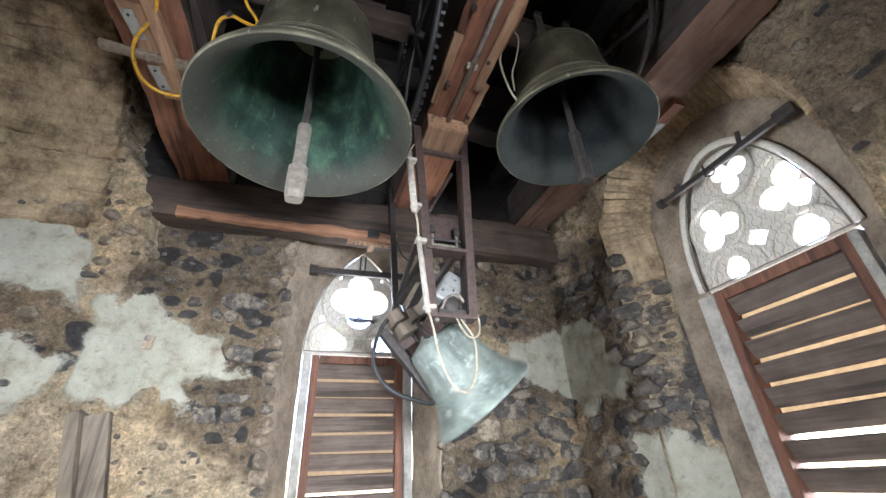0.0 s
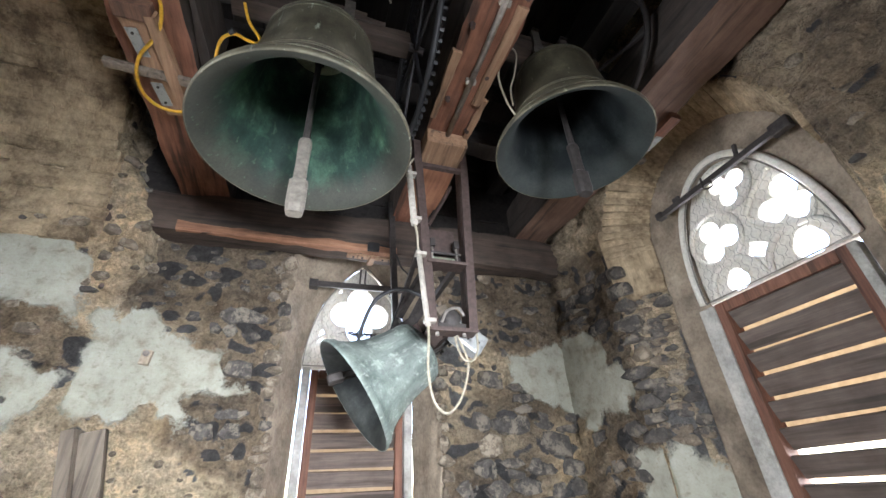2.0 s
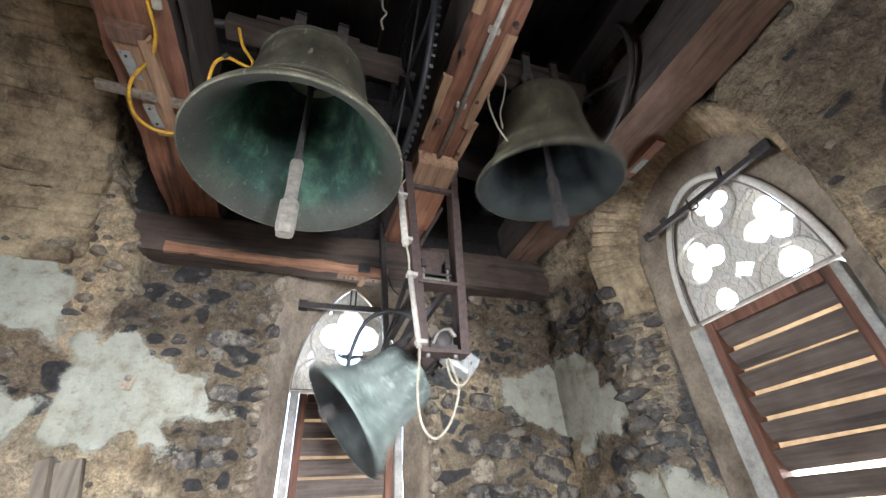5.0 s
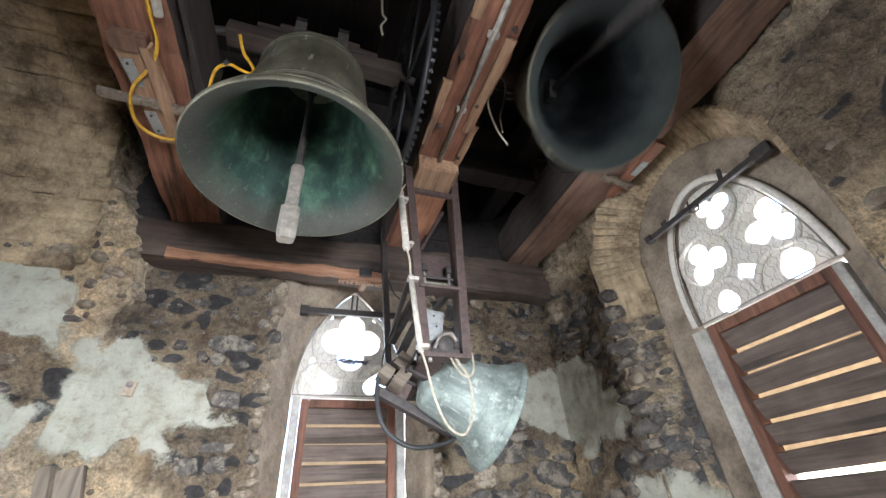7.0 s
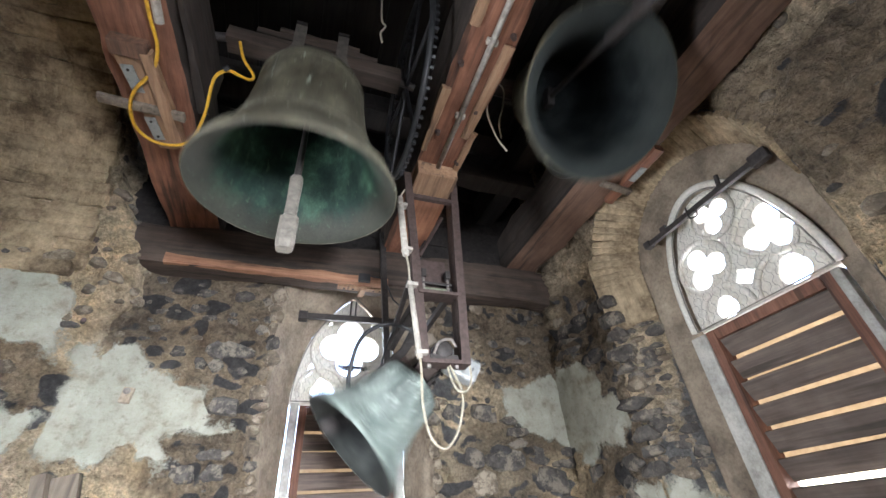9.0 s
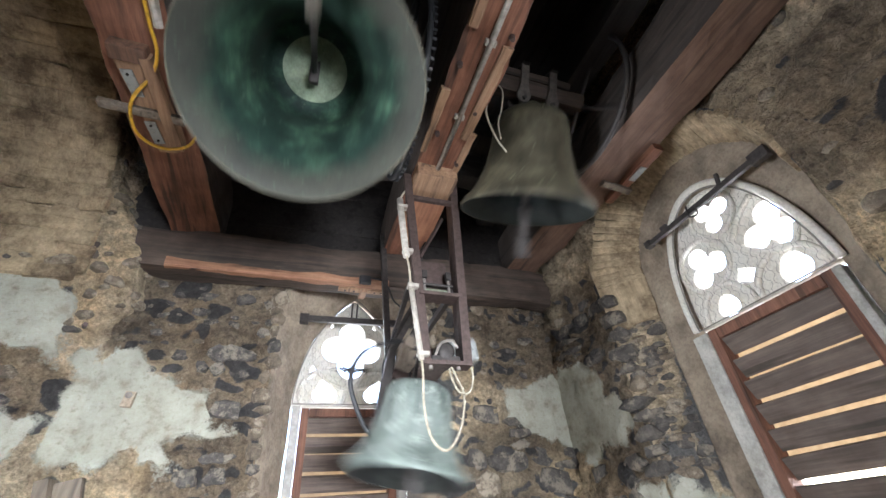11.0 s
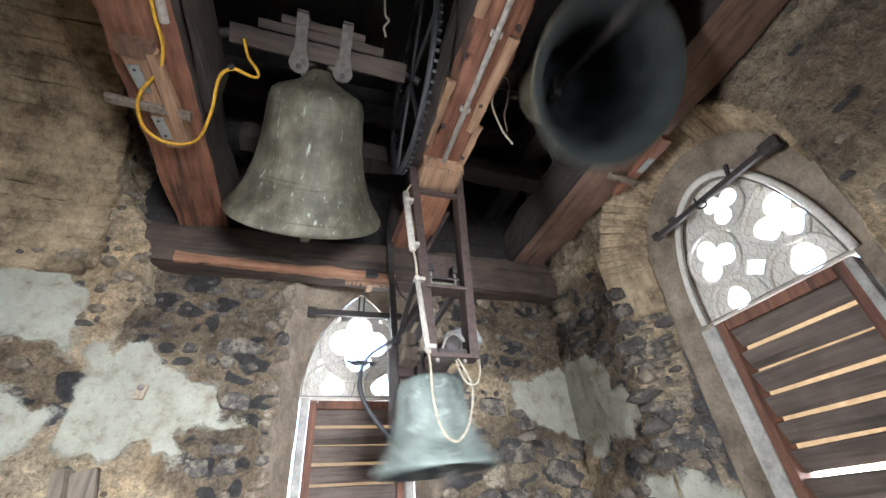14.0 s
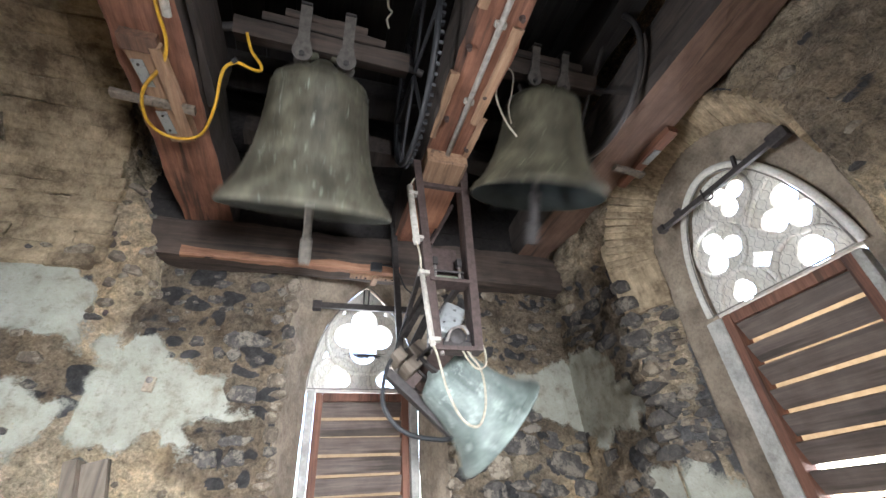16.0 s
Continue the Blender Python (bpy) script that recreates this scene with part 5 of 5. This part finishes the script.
# ---- iron bars, bracket board and small fittings on the walls ----
tie = thing("tie_bar", (0.42, 3.16, 3.14), "black iron bar across the window head", "iron bar")
world_part("bar", box((0.45, 3.16, 3.135), (0.95, 0.03, 0.05), rot("Y", -0.7), 0.004), IRON, tie)
world_part("end_block", box((0.0, 3.17, 3.13), (0.07, 0.07, 0.07), None, 0.006), IRON, tie)
world_part("end_block", box((0.90, 3.17, 3.14), (0.07, 0.07, 0.07), None, 0.006), IRON, tie)
for x in (0.365, 0.405):
    world_part("rod", tube([(x, 3.14, 3.15), (x, 3.10, 3.27)], 0.007, 6), IRON, tie)
fit = thing("bracket_board", (0.42, 2.9, 3.26), "pale drilled batten screwed under the wall beam", "board")
world_part("batten", box((0.40, 2.87, 3.262), (0.36, 0.05, 0.02), None, 0.003), SOFTWOOD, fit)
world_part("arm", box((0.41, 2.87, 3.235), (0.045, 0.16, 0.03), rot("X", 8), 0.004), SOFTWOOD, fit)
world_part("junction_box", box((0.41, 2.775, 3.30), (0.09, 0.05, 0.07), None, 0.008), RUBBER, fit)
for x in (0.27, 0.34, 0.5, 0.55):
    world_part("screw", tube([(x, 2.87, 3.245), (x, 2.87, 3.255)], 0.008, 6), IRON, fit)
cab = thing("black_cable", (0.5, 2.76, 3.0), "black cable drooping from the beam to the bell", "cable")
world_part("strand", tube(smooth_line([(0.45, 2.76, 3.32), (0.56, 2.74, 3.28), (0.62, 2.72, 3.12), (0.67, 2.7, 3.05), (0.66, 2.65, 2.95)], 6), 0.006, 6), RUBBER, cab)
world_part("strand", tube(smooth_line([(0.67, 2.6, 3.0), (0.62, 2.55, 2.85), (0.52, 2.5, 2.6), (0.50, 2.48, 2.45), (0.58, 2.45, 2.38)], 6), 0.006, 6), RUBBER, cab)

nest = thing("twig_nest", (0.42, 3.40, 2.79), "small dark heap of twigs lodged in the tracery", "nest")
nrng = random.Random(23)
bm = bmesh.new()
for _ in range(90):
    c = Vector((nrng.gauss(0, 0.055), nrng.uniform(-0.05, 0.02), abs(nrng.gauss(0, 0.018))))
    d = Vector((nrng.uniform(-1, 1), nrng.uniform(-0.4, 0.4), nrng.uniform(-0.3, 0.3))).normalized() * nrng.uniform(0.02, 0.05)
    add_tube(bm, [c - d, c + d], 0.0022, 4)
tagged(part("twigs", bm, DARK_WOOD, nest), kind="stuff")
tie = thing("tie_bar", (2.16, 1.26, 3.14), "black iron bar across the east window head", "iron bar")
world_part("bar", box((2.17, 1.27, 3.145), (0.026, 0.82, 0.036), rot("X", 0.5), 0.004), IRON, tie)
world_part("end_plate", box((2.17, 0.86, 3.14), (0.045, 0.10, 0.07), None, 0.008), IRON, tie)
world_part("end_plate", box((2.17, 1.69, 3.15), (0.05, 0.05, 0.05), None, 0.008), IRON, tie)
world_part("peg", box((2.17, 1.10, 3.19), (0.02, 0.02, 0.09), rot("X", 12), 0.003), IRON, tie)
world_part("peg", box((2.17, 1.54, 3.18), (0.02, 0.05, 0.03), None, 0.003), IRON, tie)
world_part("hook", tube(smooth_line([(2.15, 1.33, 3.18), (2.14, 1.33, 3.10), (2.14, 1.28, 3.08), (2.14, 1.27, 3.13)], 4), 0.006, 6), IRON, tie)

box_1 = thing("wall_plate", (-0.934, 2.97, 2.44), "small terracotta mounting plate with a metal eye", "wall plate")
world_part("plate", box((-0.934, 2.975, 2.43), (0.055, 0.03, 0.09), rot("Y", 5), 0.004), rough_material("terracotta", [(0.3, (0.32, 0.25, 0.18)), (0.7, (0.52, 0.43, 0.33))], 30), box_1)
bm = lathe([(0, -0.012), (0.018, -0.012), (0.018, 0.006), (0.008, 0.012), (0, 0.012)], 14)
bm.transform(Matrix.Translation((-0.934, 2.952, 2.45)) @ rot("X", 90))
world_part("eye", bm, STEEL, box_1)
post = thing("wooden_post", (-1.06, 2.86, 0), "weathered grey plank leaning in the corner", "plank")
world_part("plank", bar((-0.56, 2.82, 0.02), (-1.02, 2.85, 1.99), 0.115, 0.05), GREY_WOOD, post)
world_part("edge_strip", bar((-0.65, 2.795, 0.02), (-1.11, 2.825, 1.99), 0.06, 0.10), GREY_WOOD, post)
tagged(part("iron_peg", tube([(-1.32, 2.99, 2.86), (-1.26, 2.86, 2.84)], 0.014, 8), RUSTY), "rusty iron peg driven into the wall", "peg")


# window light on the beam's lower edge, put into an added orange strip
tagged(part("beam_arris", hewn((-0.95, 2.806, 3.300), (0.60, 2.806, 3.296), 0.05, 0.07, 31, 0.008, 0.02, 50), wood_material("raw_lit_arris", (0.20, 0.09, 0.05), (0.36, 0.18, 0.10), (0.46, 0.26, 0.16), "X", dust=0.1)), "raw orange strip added as the lit lower edge of the wall beam", "beam edge")


# ---- bricks and stones of the walls ----
def block_mesh(name, size, mat, seed, rough=0.006):
    bm = bmesh.new()
    add_box(bm, (0, 0, 0), size)
    bmesh.ops.bevel(bm, geom=bm.edges[:], offset=min(size) * 0.14, segments=1, affect="EDGES")
    for v in bm.verts:
        v.co += rough * Vector(noise.noise_vector(v.co * 13 + Vector((seed, 0, 0))))
    me = bpy.data.meshes.new(name)
    bm.to_mesh(me)
    bm.free()
    me.materials.append(mat)
    return me


def rock_mesh(name, mat, seed):
    """A squarish field stone with a broken face; third axis points out of the wall."""
    rng = random.Random(seed)
    bm = bmesh.new()
    n = rng.randint(6, 9)
    for k in range(n):
        a = 2 * math.pi * (k + rng.uniform(-0.25, 0.25)) / n
        c, s = math.cos(a), math.sin(a)
        f = 1 / (abs(c) ** 3 + abs(s) ** 3) ** (1 / 3) * rng.uniform(0.82, 1.05)
        bm.verts.new((0.5 * f * c, 0.5 * f * s, -0.5))
        g = rng.uniform(0.72, 0.93)
        bm.verts.new((0.5 * f * c * g, 0.5 * f * s * g, 0.5 * rng.uniform(0.35, 0.9)))
    for k in range(3):
        bm.verts.new((rng.uniform(-0.25, 0.25), rng.uniform(-0.25, 0.25), 0.5 * rng.uniform(0.8, 1.1)))
    r = bmesh.ops.convex_hull(bm, input=bm.verts[:])
    bmesh.ops.delete(bm, geom=[g for g in r["geom_interior"] if isinstance(g, bmesh.types.BMVert)], context="VERTS")
    bmesh.ops.recalc_face_normals(bm, faces=bm.faces)
    me = bpy.data.meshes.new(name)
    bm.to_mesh(me)
    bm.free()
    me.materials.append(mat)
    return me


LAVA_ROCKS = [rock_mesh("stone", LAVA, 40 + i) for i in range(9)]
TUFF_ROCKS = [rock_mesh("stone", RUBBLE, 60 + i) for i in range(7)]
PALE = [block_mesh("brick", (0.24, 0.066, 0.12), PALE_BRICK, 90 + i, 0.012) for i in range(6)]


def lay(me, name, m, parent):
    ob = new(name, me)
    ob.parent = parent
    ob.matrix_basis = m
    return ob


FACING = {"north": Matrix(((1, 0, 0, 0), (0, 0, -1, 0), (0, 1, 0, 0), (0, 0, 0, 1))), "east": Matrix(((0, 0, -1, 0), (1, 0, 0, 0), (0, 1, 0, 0), (0, 0, 0, 1))), "west": Matrix(((0, 0, 1, 0), (1, 0, 0, 0), (0, 1, 0, 0), (0, 0, 0, 1)))}


def scatter(wall, side, place, opening, washes, zones, seed):
    """Stones that stand proud of the mortar. zones: u0, u1, z0, z1, tries, share of lava, least and greatest length."""
    rng = random.Random(seed)
    taken = []
    for u0, u1, z0, z1, tries, lava, small, large in zones:
        for _ in range(tries):
            u, z = rng.uniform(u0, u1), rng.uniform(z0, z1)
            a = small + (large - small) * rng.random() ** 1.7
            b = a * rng.uniform(0.42, 0.8)
            if any(opening.inside(u + du * a * 0.55, z + dz * b * 0.5) for du in (-1, 0, 1) for dz in (-1, 0, 1)):
                continue
            if any(poly_distance(u, z, w) > -b * 0.45 for w in washes):
                continue
            if any(abs(u - x) < (a + c) * 0.5 and abs(z - y) < (b + d) * 0.5 for x, y, c, d in taken):
                continue
            taken.append((u, z, a, b))
            body, edge, cell = relief(place(u, z, 0))
            me = rng.choice(LAVA_ROCKS if rng.random() < lava else TUFF_ROCKS)
            deep = rng.uniform(0.04, 0.07) + 0.04 * a
            m = Matrix.Translation(place(u, z, body * 1.2 - 0.006)) @ FACING[side] @ rot("Z", rng.uniform(-14, 14)) @ rot("X", rng.uniform(-9, 9)) @ rot("Y", rng.uniform(-9, 9)) @ Matrix.Diagonal((a, b, deep, 1))
            lay(me, "stone", m, wall)


def courses(wall, side, place, opening, washes, u0, u1, z0, z1, lava, seed):
    """Close-laid field stones in wandering courses, nearly flush with their mortar."""
    rng = random.Random(seed)
    z = z0
    while z < z1:
        hgt = rng.uniform(0.07, 0.19)
        u = u0 - rng.uniform(0, 0.2)
        while u < u1:
            a = hgt * rng.uniform(0.9, 2.3)
            c = u + a / 2
            zc = z + hgt / 2 + 0.035 * noise.noise(Vector((c * 2.3, z * 2, seed)))
            rows = 2 if hgt > 0.13 and rng.random() < 0.35 else 1
            for k in range(rows):
                zk, b = zc + hgt * ((k + 0.5) / rows - 0.5), hgt / rows
                free = not any(opening.inside(c + du * a * 0.55, zk + dz * b * 0.5) for du in (-1, 0, 1) for dz in (-1, 0, 1))
                if free and u0 < c < u1 and rng.random() < 0.9 and not any(poly_distance(c, zk, w) > -b * 0.35 for w in washes):
                    body, edge, cell = relief(place(c, zk, 0))
                    me = rng.choice(LAVA_ROCKS if rng.random() < lava else TUFF_ROCKS)
                    m = Matrix.Translation(place(c, zk, body * 1.2 - 0.004 + rng.uniform(-0.008, 0.006))) @ FACING[side] @ rot("Z", rng.uniform(-8, 8)) @ rot("X", rng.uniform(-8, 8)) @ rot("Y", rng.uniform(-7, 7)) @ Matrix.Diagonal((a * 1.14, b * 1.2, rng.uniform(0.05, 0.075), 1))
                    lay(me, "stone", m, wall)
            u += a + rng.uniform(0.0, 0.02)
        z += hgt * 0.98


courses(wall_n, "north", place_north, NORTH_IN, WASH_N, 1.02, 2.1, 1.25, 2.34, 0.97, 6)
courses(wall_n, "north", place_north, NORTH_IN, WASH_N, -0.62, -0.21, 1.95, 2.75, 0.95, 7)
courses(wall_e, "east", place_east, EAST_IN, WASH_E, 2.2, 2.88, 1.25, 3.05, 0.92, 8)
scatter(wall_n, "north", place_north, NORTH_IN, WASH_N, [(-0.75, -0.2, 2.7, 3.25, 110, 0.9, 0.08, 0.22), (-1.1, -0.6, 2.75, 3.25, 50, 0.7, 0.05, 0.14), (1.0, 2.1, 2.4, 3.3, 190, 0.75, 0.06, 0.2), (-1.3, -0.2, 1.3, 2.1, 46, 0.3, 0.03, 0.09)], 1)
scatter(wall_e, "east", place_east, EAST_IN, WASH_E, [(-0.6, 0.72, 2.0, 3.9, 120, 0.5, 0.04, 0.14)], 2)
scatter(cheek, "north", place_cheek, NOWHERE, WASH_W, [(-2.0, -1.43, 1.4, 3.3, 160, 0.5, 0.06, 0.24)], 3)
scatter(wall_w, "west", place_west, WEST_IN, [], [(2.6, 2.75, 1.5, 4.2, 90, 0.2, 0.05, 0.16)], 4)


def rubble_pier():
    """Broken rubble that has slumped over the end of the wall beam."""
    rows, verts, faces, masks = 44, [], [], []
    cols = 26
    for k in range(rows + 1):
        z = 2.55 + 1.95 * k / rows
        reach = np.interp(z, (2.55, 2.8, 3.05, 3.3, 3.5, 3.85, 4.2, 4.5), (-1.42, -1.28, -1.06, -1.07, -1.14, -1.33, -1.50, -1.55))
        front = np.interp(z, (2.55, 2.9, 3.3, 3.8, 4.5), (2.98, 2.82, 2.73, 2.68, 2.60))
        for i in range(cols + 1):
            a = math.pi * i / cols
            x = -1.56 + (reach + 1.56) * math.sin(a * 0.5) ** 0.8
            y = front + (3.0 - front) * (1 - math.cos(a * 0.5)) ** 1.5
            p = Vector((x, y + 0.4 * max(0.0, math.cos(a * 0.5) - 0.75), z))
            body, edge, cell = relief(p)
            push = Vector((math.sin(a * 0.5), -math.cos(a * 0.5), 0))
            verts.append(p + push * (body * 1.3 + 0.05 * edge * (0.2 + cell * 0.5)))
            masks.extend((0.0, 0.1 + 0.3 * (cell > 0.6), 0.45 + 0.5 * noise.noise(p * 2.0), 1.0))
    for k in range(rows):
        for i in range(cols):
            q = k * (cols + 1) + i
            faces.append((q, q + 1, q + cols + 2, q + cols + 1))
    me = bpy.data.meshes.new("rubble_pier")
    me.from_pydata(verts, [], faces)
    at = me.color_attributes.new("mask", "FLOAT_COLOR", "POINT")
    at.data.foreach_set("color", masks)
    me.polygons.foreach_set("use_smooth", [True] * len(me.polygons))
    me.materials.append(MASONRY)
    ob = new("rubble_pier", me)
    ob.parent = wall_w
    tagged(ob, "slumped rubble over the end of the wall beam")
    prng = random.Random(29)
    for _ in range(46):
        v = verts[prng.randrange(cols + 1, len(verts) - cols)]
        a = prng.uniform(0.05, 0.15)
        m = Matrix.Translation(v) @ rot("Z", prng.uniform(0, 70)) @ FACING["north"] @ rot("Z", prng.uniform(-20, 20)) @ Matrix.Diagonal((a, a * prng.uniform(0.45, 0.8), 0.05, 1))
        lay(prng.choice(TUFF_ROCKS if prng.random() < 0.8 else LAVA_ROCKS), "stone", m, wall_w)


rubble_pier()
rng = random.Random(17)
# stacked dark stones on the corner of the east splay
z = 1.8
while z < 3.0:
    hgt = rng.uniform(0.07, 0.15)
    m = Matrix.Translation((2.13 + rng.uniform(-0.015, 0.01), 2.19 + rng.uniform(-0.03, 0.03), z + hgt / 2)) @ rot("Z", 25 + rng.uniform(-15, 15)) @ FACING["east"] @ Matrix.Diagonal((rng.uniform(0.14, 0.28), hgt * 1.05, 0.16, 1))
    lay(rng.choice(LAVA_ROCKS if rng.random() < 0.75 else TUFF_ROCKS), "quoin", m, wall_e)
    z += hgt * 0.98
# crumbling edges of the north window's splay
for x, s0 in ((-0.185, 1), (0.985, -1)):
    z = 1.25
    while z < 3.25:
        hgt = rng.uniform(0.05, 0.13)
        m = Matrix.Translation((x + rng.uniform(-0.025, 0.02) * s0, 3.0 + rng.uniform(-0.01, 0.02), z + hgt / 2)) @ rot("Z", 35 * s0 + rng.uniform(-20, 20)) @ FACING["north"] @ Matrix.Diagonal((rng.uniform(0.06, 0.14), hgt * 1.15, 0.08, 1))
        lay(rng.choice(LAVA_ROCKS if rng.random() < 0.2 else TUFF_ROCKS), "stone", m, wall_n)
        z += hgt * 1.05
# splay of the east window: rough stones
for _ in range(110):
    t, z = rng.uniform(0.1, 0.9), rng.uniform(1.82, 2.95)
    a = rng.uniform(0.05, 0.16)
    m = Matrix.Translation((2.1 + 0.2 * t, 2.19 - 0.245 * t, z)) @ rot("Z", 51) @ FACING["east"] @ rot("Z", rng.uniform(-12, 12)) @ Matrix.Diagonal((a, a * rng.uniform(0.4, 0.7), 0.045, 1))
    lay(rng.choice(LAVA_ROCKS if rng.random() < 0.5 else TUFF_ROCKS), "stone", m, wall_e)
# brick vault over the east window: courses run round the arch
A, B = EAST_IN.outline(4, 21), EAST_BACK.outline(4, 21)
for i in range(3, len(A) - 2):
    (ua, za), (ub, zb) = A[i], B[i]
    (uc, zc), (ud, zd) = A[i + 1], B[i + 1]
    if za < 2.98:
        continue
    p, q = Vector((2.085, ua, za)), Vector((2.30, ub, zb))
    nxt = Vector((2.085, uc, zc)) + Vector((2.30, ud, zd))
    along = (q - p).normalized()
    run = (nxt - p - q).normalized()
    face = along.cross(run).normalized()
    m = Matrix((along, run, face)).transposed().to_4x4()
    gap = (nxt - p - q).length / 2
    lay(rng.choice(PALE), "brick", Matrix.Translation((p + q) / 2 + face * rng.uniform(-0.006, 0.005)) @ m @ rot("Z", rng.uniform(-2, 2)) @ rot("X", rng.uniform(-3, 3)) @ Matrix.Diagonal(((q - p).length / 0.235, gap / 0.064, 0.4, 1)), wall_e)
# brick vault of the west embrasure: courses run into the wall
vault = bmesh.new()
ring = [[vault.verts.new((x, 1.68 + 1.15 * math.cos(a * math.pi / 40), 3.25 + 1.15 * math.sin(a * math.pi / 40))) for x in (X_W - 0.02, -1.75, -2.12)] for a in range(-2, 30)]
for P0, P1 in zip(ring, ring[1:]):
    for j in range(2):
        vault.faces.new((P0[j], P0[j + 1], P1[j + 1], P1[j]))
tagged(part("vault_mortar", vault, MASONRY, wall_w), "lime mortar between the vault's bricks")
ang = -0.10
while ang < 1.75:
    thick = rng.uniform(0.062, 0.10)
    x = X_W + rng.uniform(-0.02, 0.035)
    while x > -2.05:
        ln = rng.uniform(0.13, 0.30)
        out = Vector((0, math.cos(ang), math.sin(ang)))
        run = Vector((0, -math.sin(ang), math.cos(ang)))
        m = Matrix((Vector((1, 0, 0)), run, -out)).transposed().to_4x4()
        c = Vector((x - ln / 2, 1.68, 3.25)) + out * (1.145 + rng.uniform(-0.012, 0.012))
        lay(rng.choice(PALE), "brick", Matrix.Translation(c) @ m @ rot("Z", rng.uniform(-5, 5)) @ rot("Y", rng.uniform(-4, 4)) @ rot("X", rng.uniform(-9, 9)) @ Matrix.Diagonal((ln / 0.225, thick / 0.060 * rng.uniform(0.9, 1.08), 0.9, 1)), wall_w)
        x -= ln + 0.004
    ang += thick / 1.145 * 1.04


# ---- motion ----
def swing(extremes, t):
    """Angle at t of a swing that glides from extreme to extreme."""
    for (t0, a0), (t1, a1) in zip(extremes, extremes[1:]):
        if t0 <= t <= t1:
            return a0 + (a1 - a0) * (1 - math.cos(math.pi * (t - t0) / (t1 - t0))) / 2
    return extremes[-1][1]


SWING_1 = [(-1, 0), (7.1, 0), (7.97, 7.5), (8.76, -17), (9.47, 22), (10.35, -33), (11.22, 39), (12.07, -55), (12.98, 46), (13.89, -58), (14.82, 52), (15.73, -58), (16.6, 52)]
SWING_2 = [(-1, 0), (2.4, 0), (3.2, -3), (3.97, 13), (4.75, -23), (5.55, 34), (6.35, -39), (6.4, -39), (7.16, 46), (7.94, -44), (8.03, -44), (8.82, 49), (9.58, -50), (9.68, -50), (10.45, 55), (11.24, -51), (11.36, -51), (12.1, 62), (12.87, -53), (12.99, -53), (13.76, 62), (14.55, -54), (14.68, -54), (15.45, 64), (16.22, -51), (16.34, -51)]
SWING_3 = [(-0.1, 44), (0.62, -50), (1.37, 52), (2.05, -57), (2.75, 55), (3.45, -62), (4.15, 64), (4.87, -64), (5.6, 64), (6.35, -65), (7.05, 65), (7.77, -64), (8.48, 66), (9.17, -66), (9.95, 66), (10.68, -66), (11.4, 65), (12.18, -66), (12.9, 65), (13.59, -65), (14.38, 62), (15.08, -60), (15.86, 57), (16.6, -52)]


def thrown(extremes, t, full, start):
    """Angle of a clapper in its bell: it hangs plumb while the bell starts to swing, and is thrown against the lip from about start on."""
    a = max(-1.0, min(1.0, 1.5 * swing(extremes, t - 0.05) / full))
    k = max(0.0, min(1.0, (t - start) / 2))
    return (1 - k) * -swing(extremes, t) + k * (32 * a if a > 0 else -20 * a ** 4)


def motions():
    times = [i / 10 for i in range(161)]
    walk(bell_1, [(t, pose(-0.116, 1.52, 3.992, -swing(SWING_1, t))) for t in times])
    walk(bell_2, [(t, pose(1.27, 1.345, 3.99, -swing(SWING_2, t))) for t in times])
    walk(bell_3, [(t, pose(0.698, 2.33, 2.389, 0, -swing(SWING_3, t))) for t in times])
    walk(cable_loop, [(t, pose(0.565, 1.87, 2.34, 0, -0.15 * swing(SWING_3, t - 0.08))) for t in times])
    # each clapper is thrown against the lip that swings
    walk(clapper_1, [(t, pose(0, 0, top1 - 0.14, -thrown(SWING_1, t, 46, 9.0))) for t in times])
    walk(clapper_2, [(t, pose(0, 0, top2 - 0.12, -thrown(SWING_2, t, 50, 4.0))) for t in times])
    walk(clapper_3, [(t, pose(0, 0, top3 - 0.08, 0, -0.28 * swing(SWING_3, t + 0.1))) for t in times])


motions()
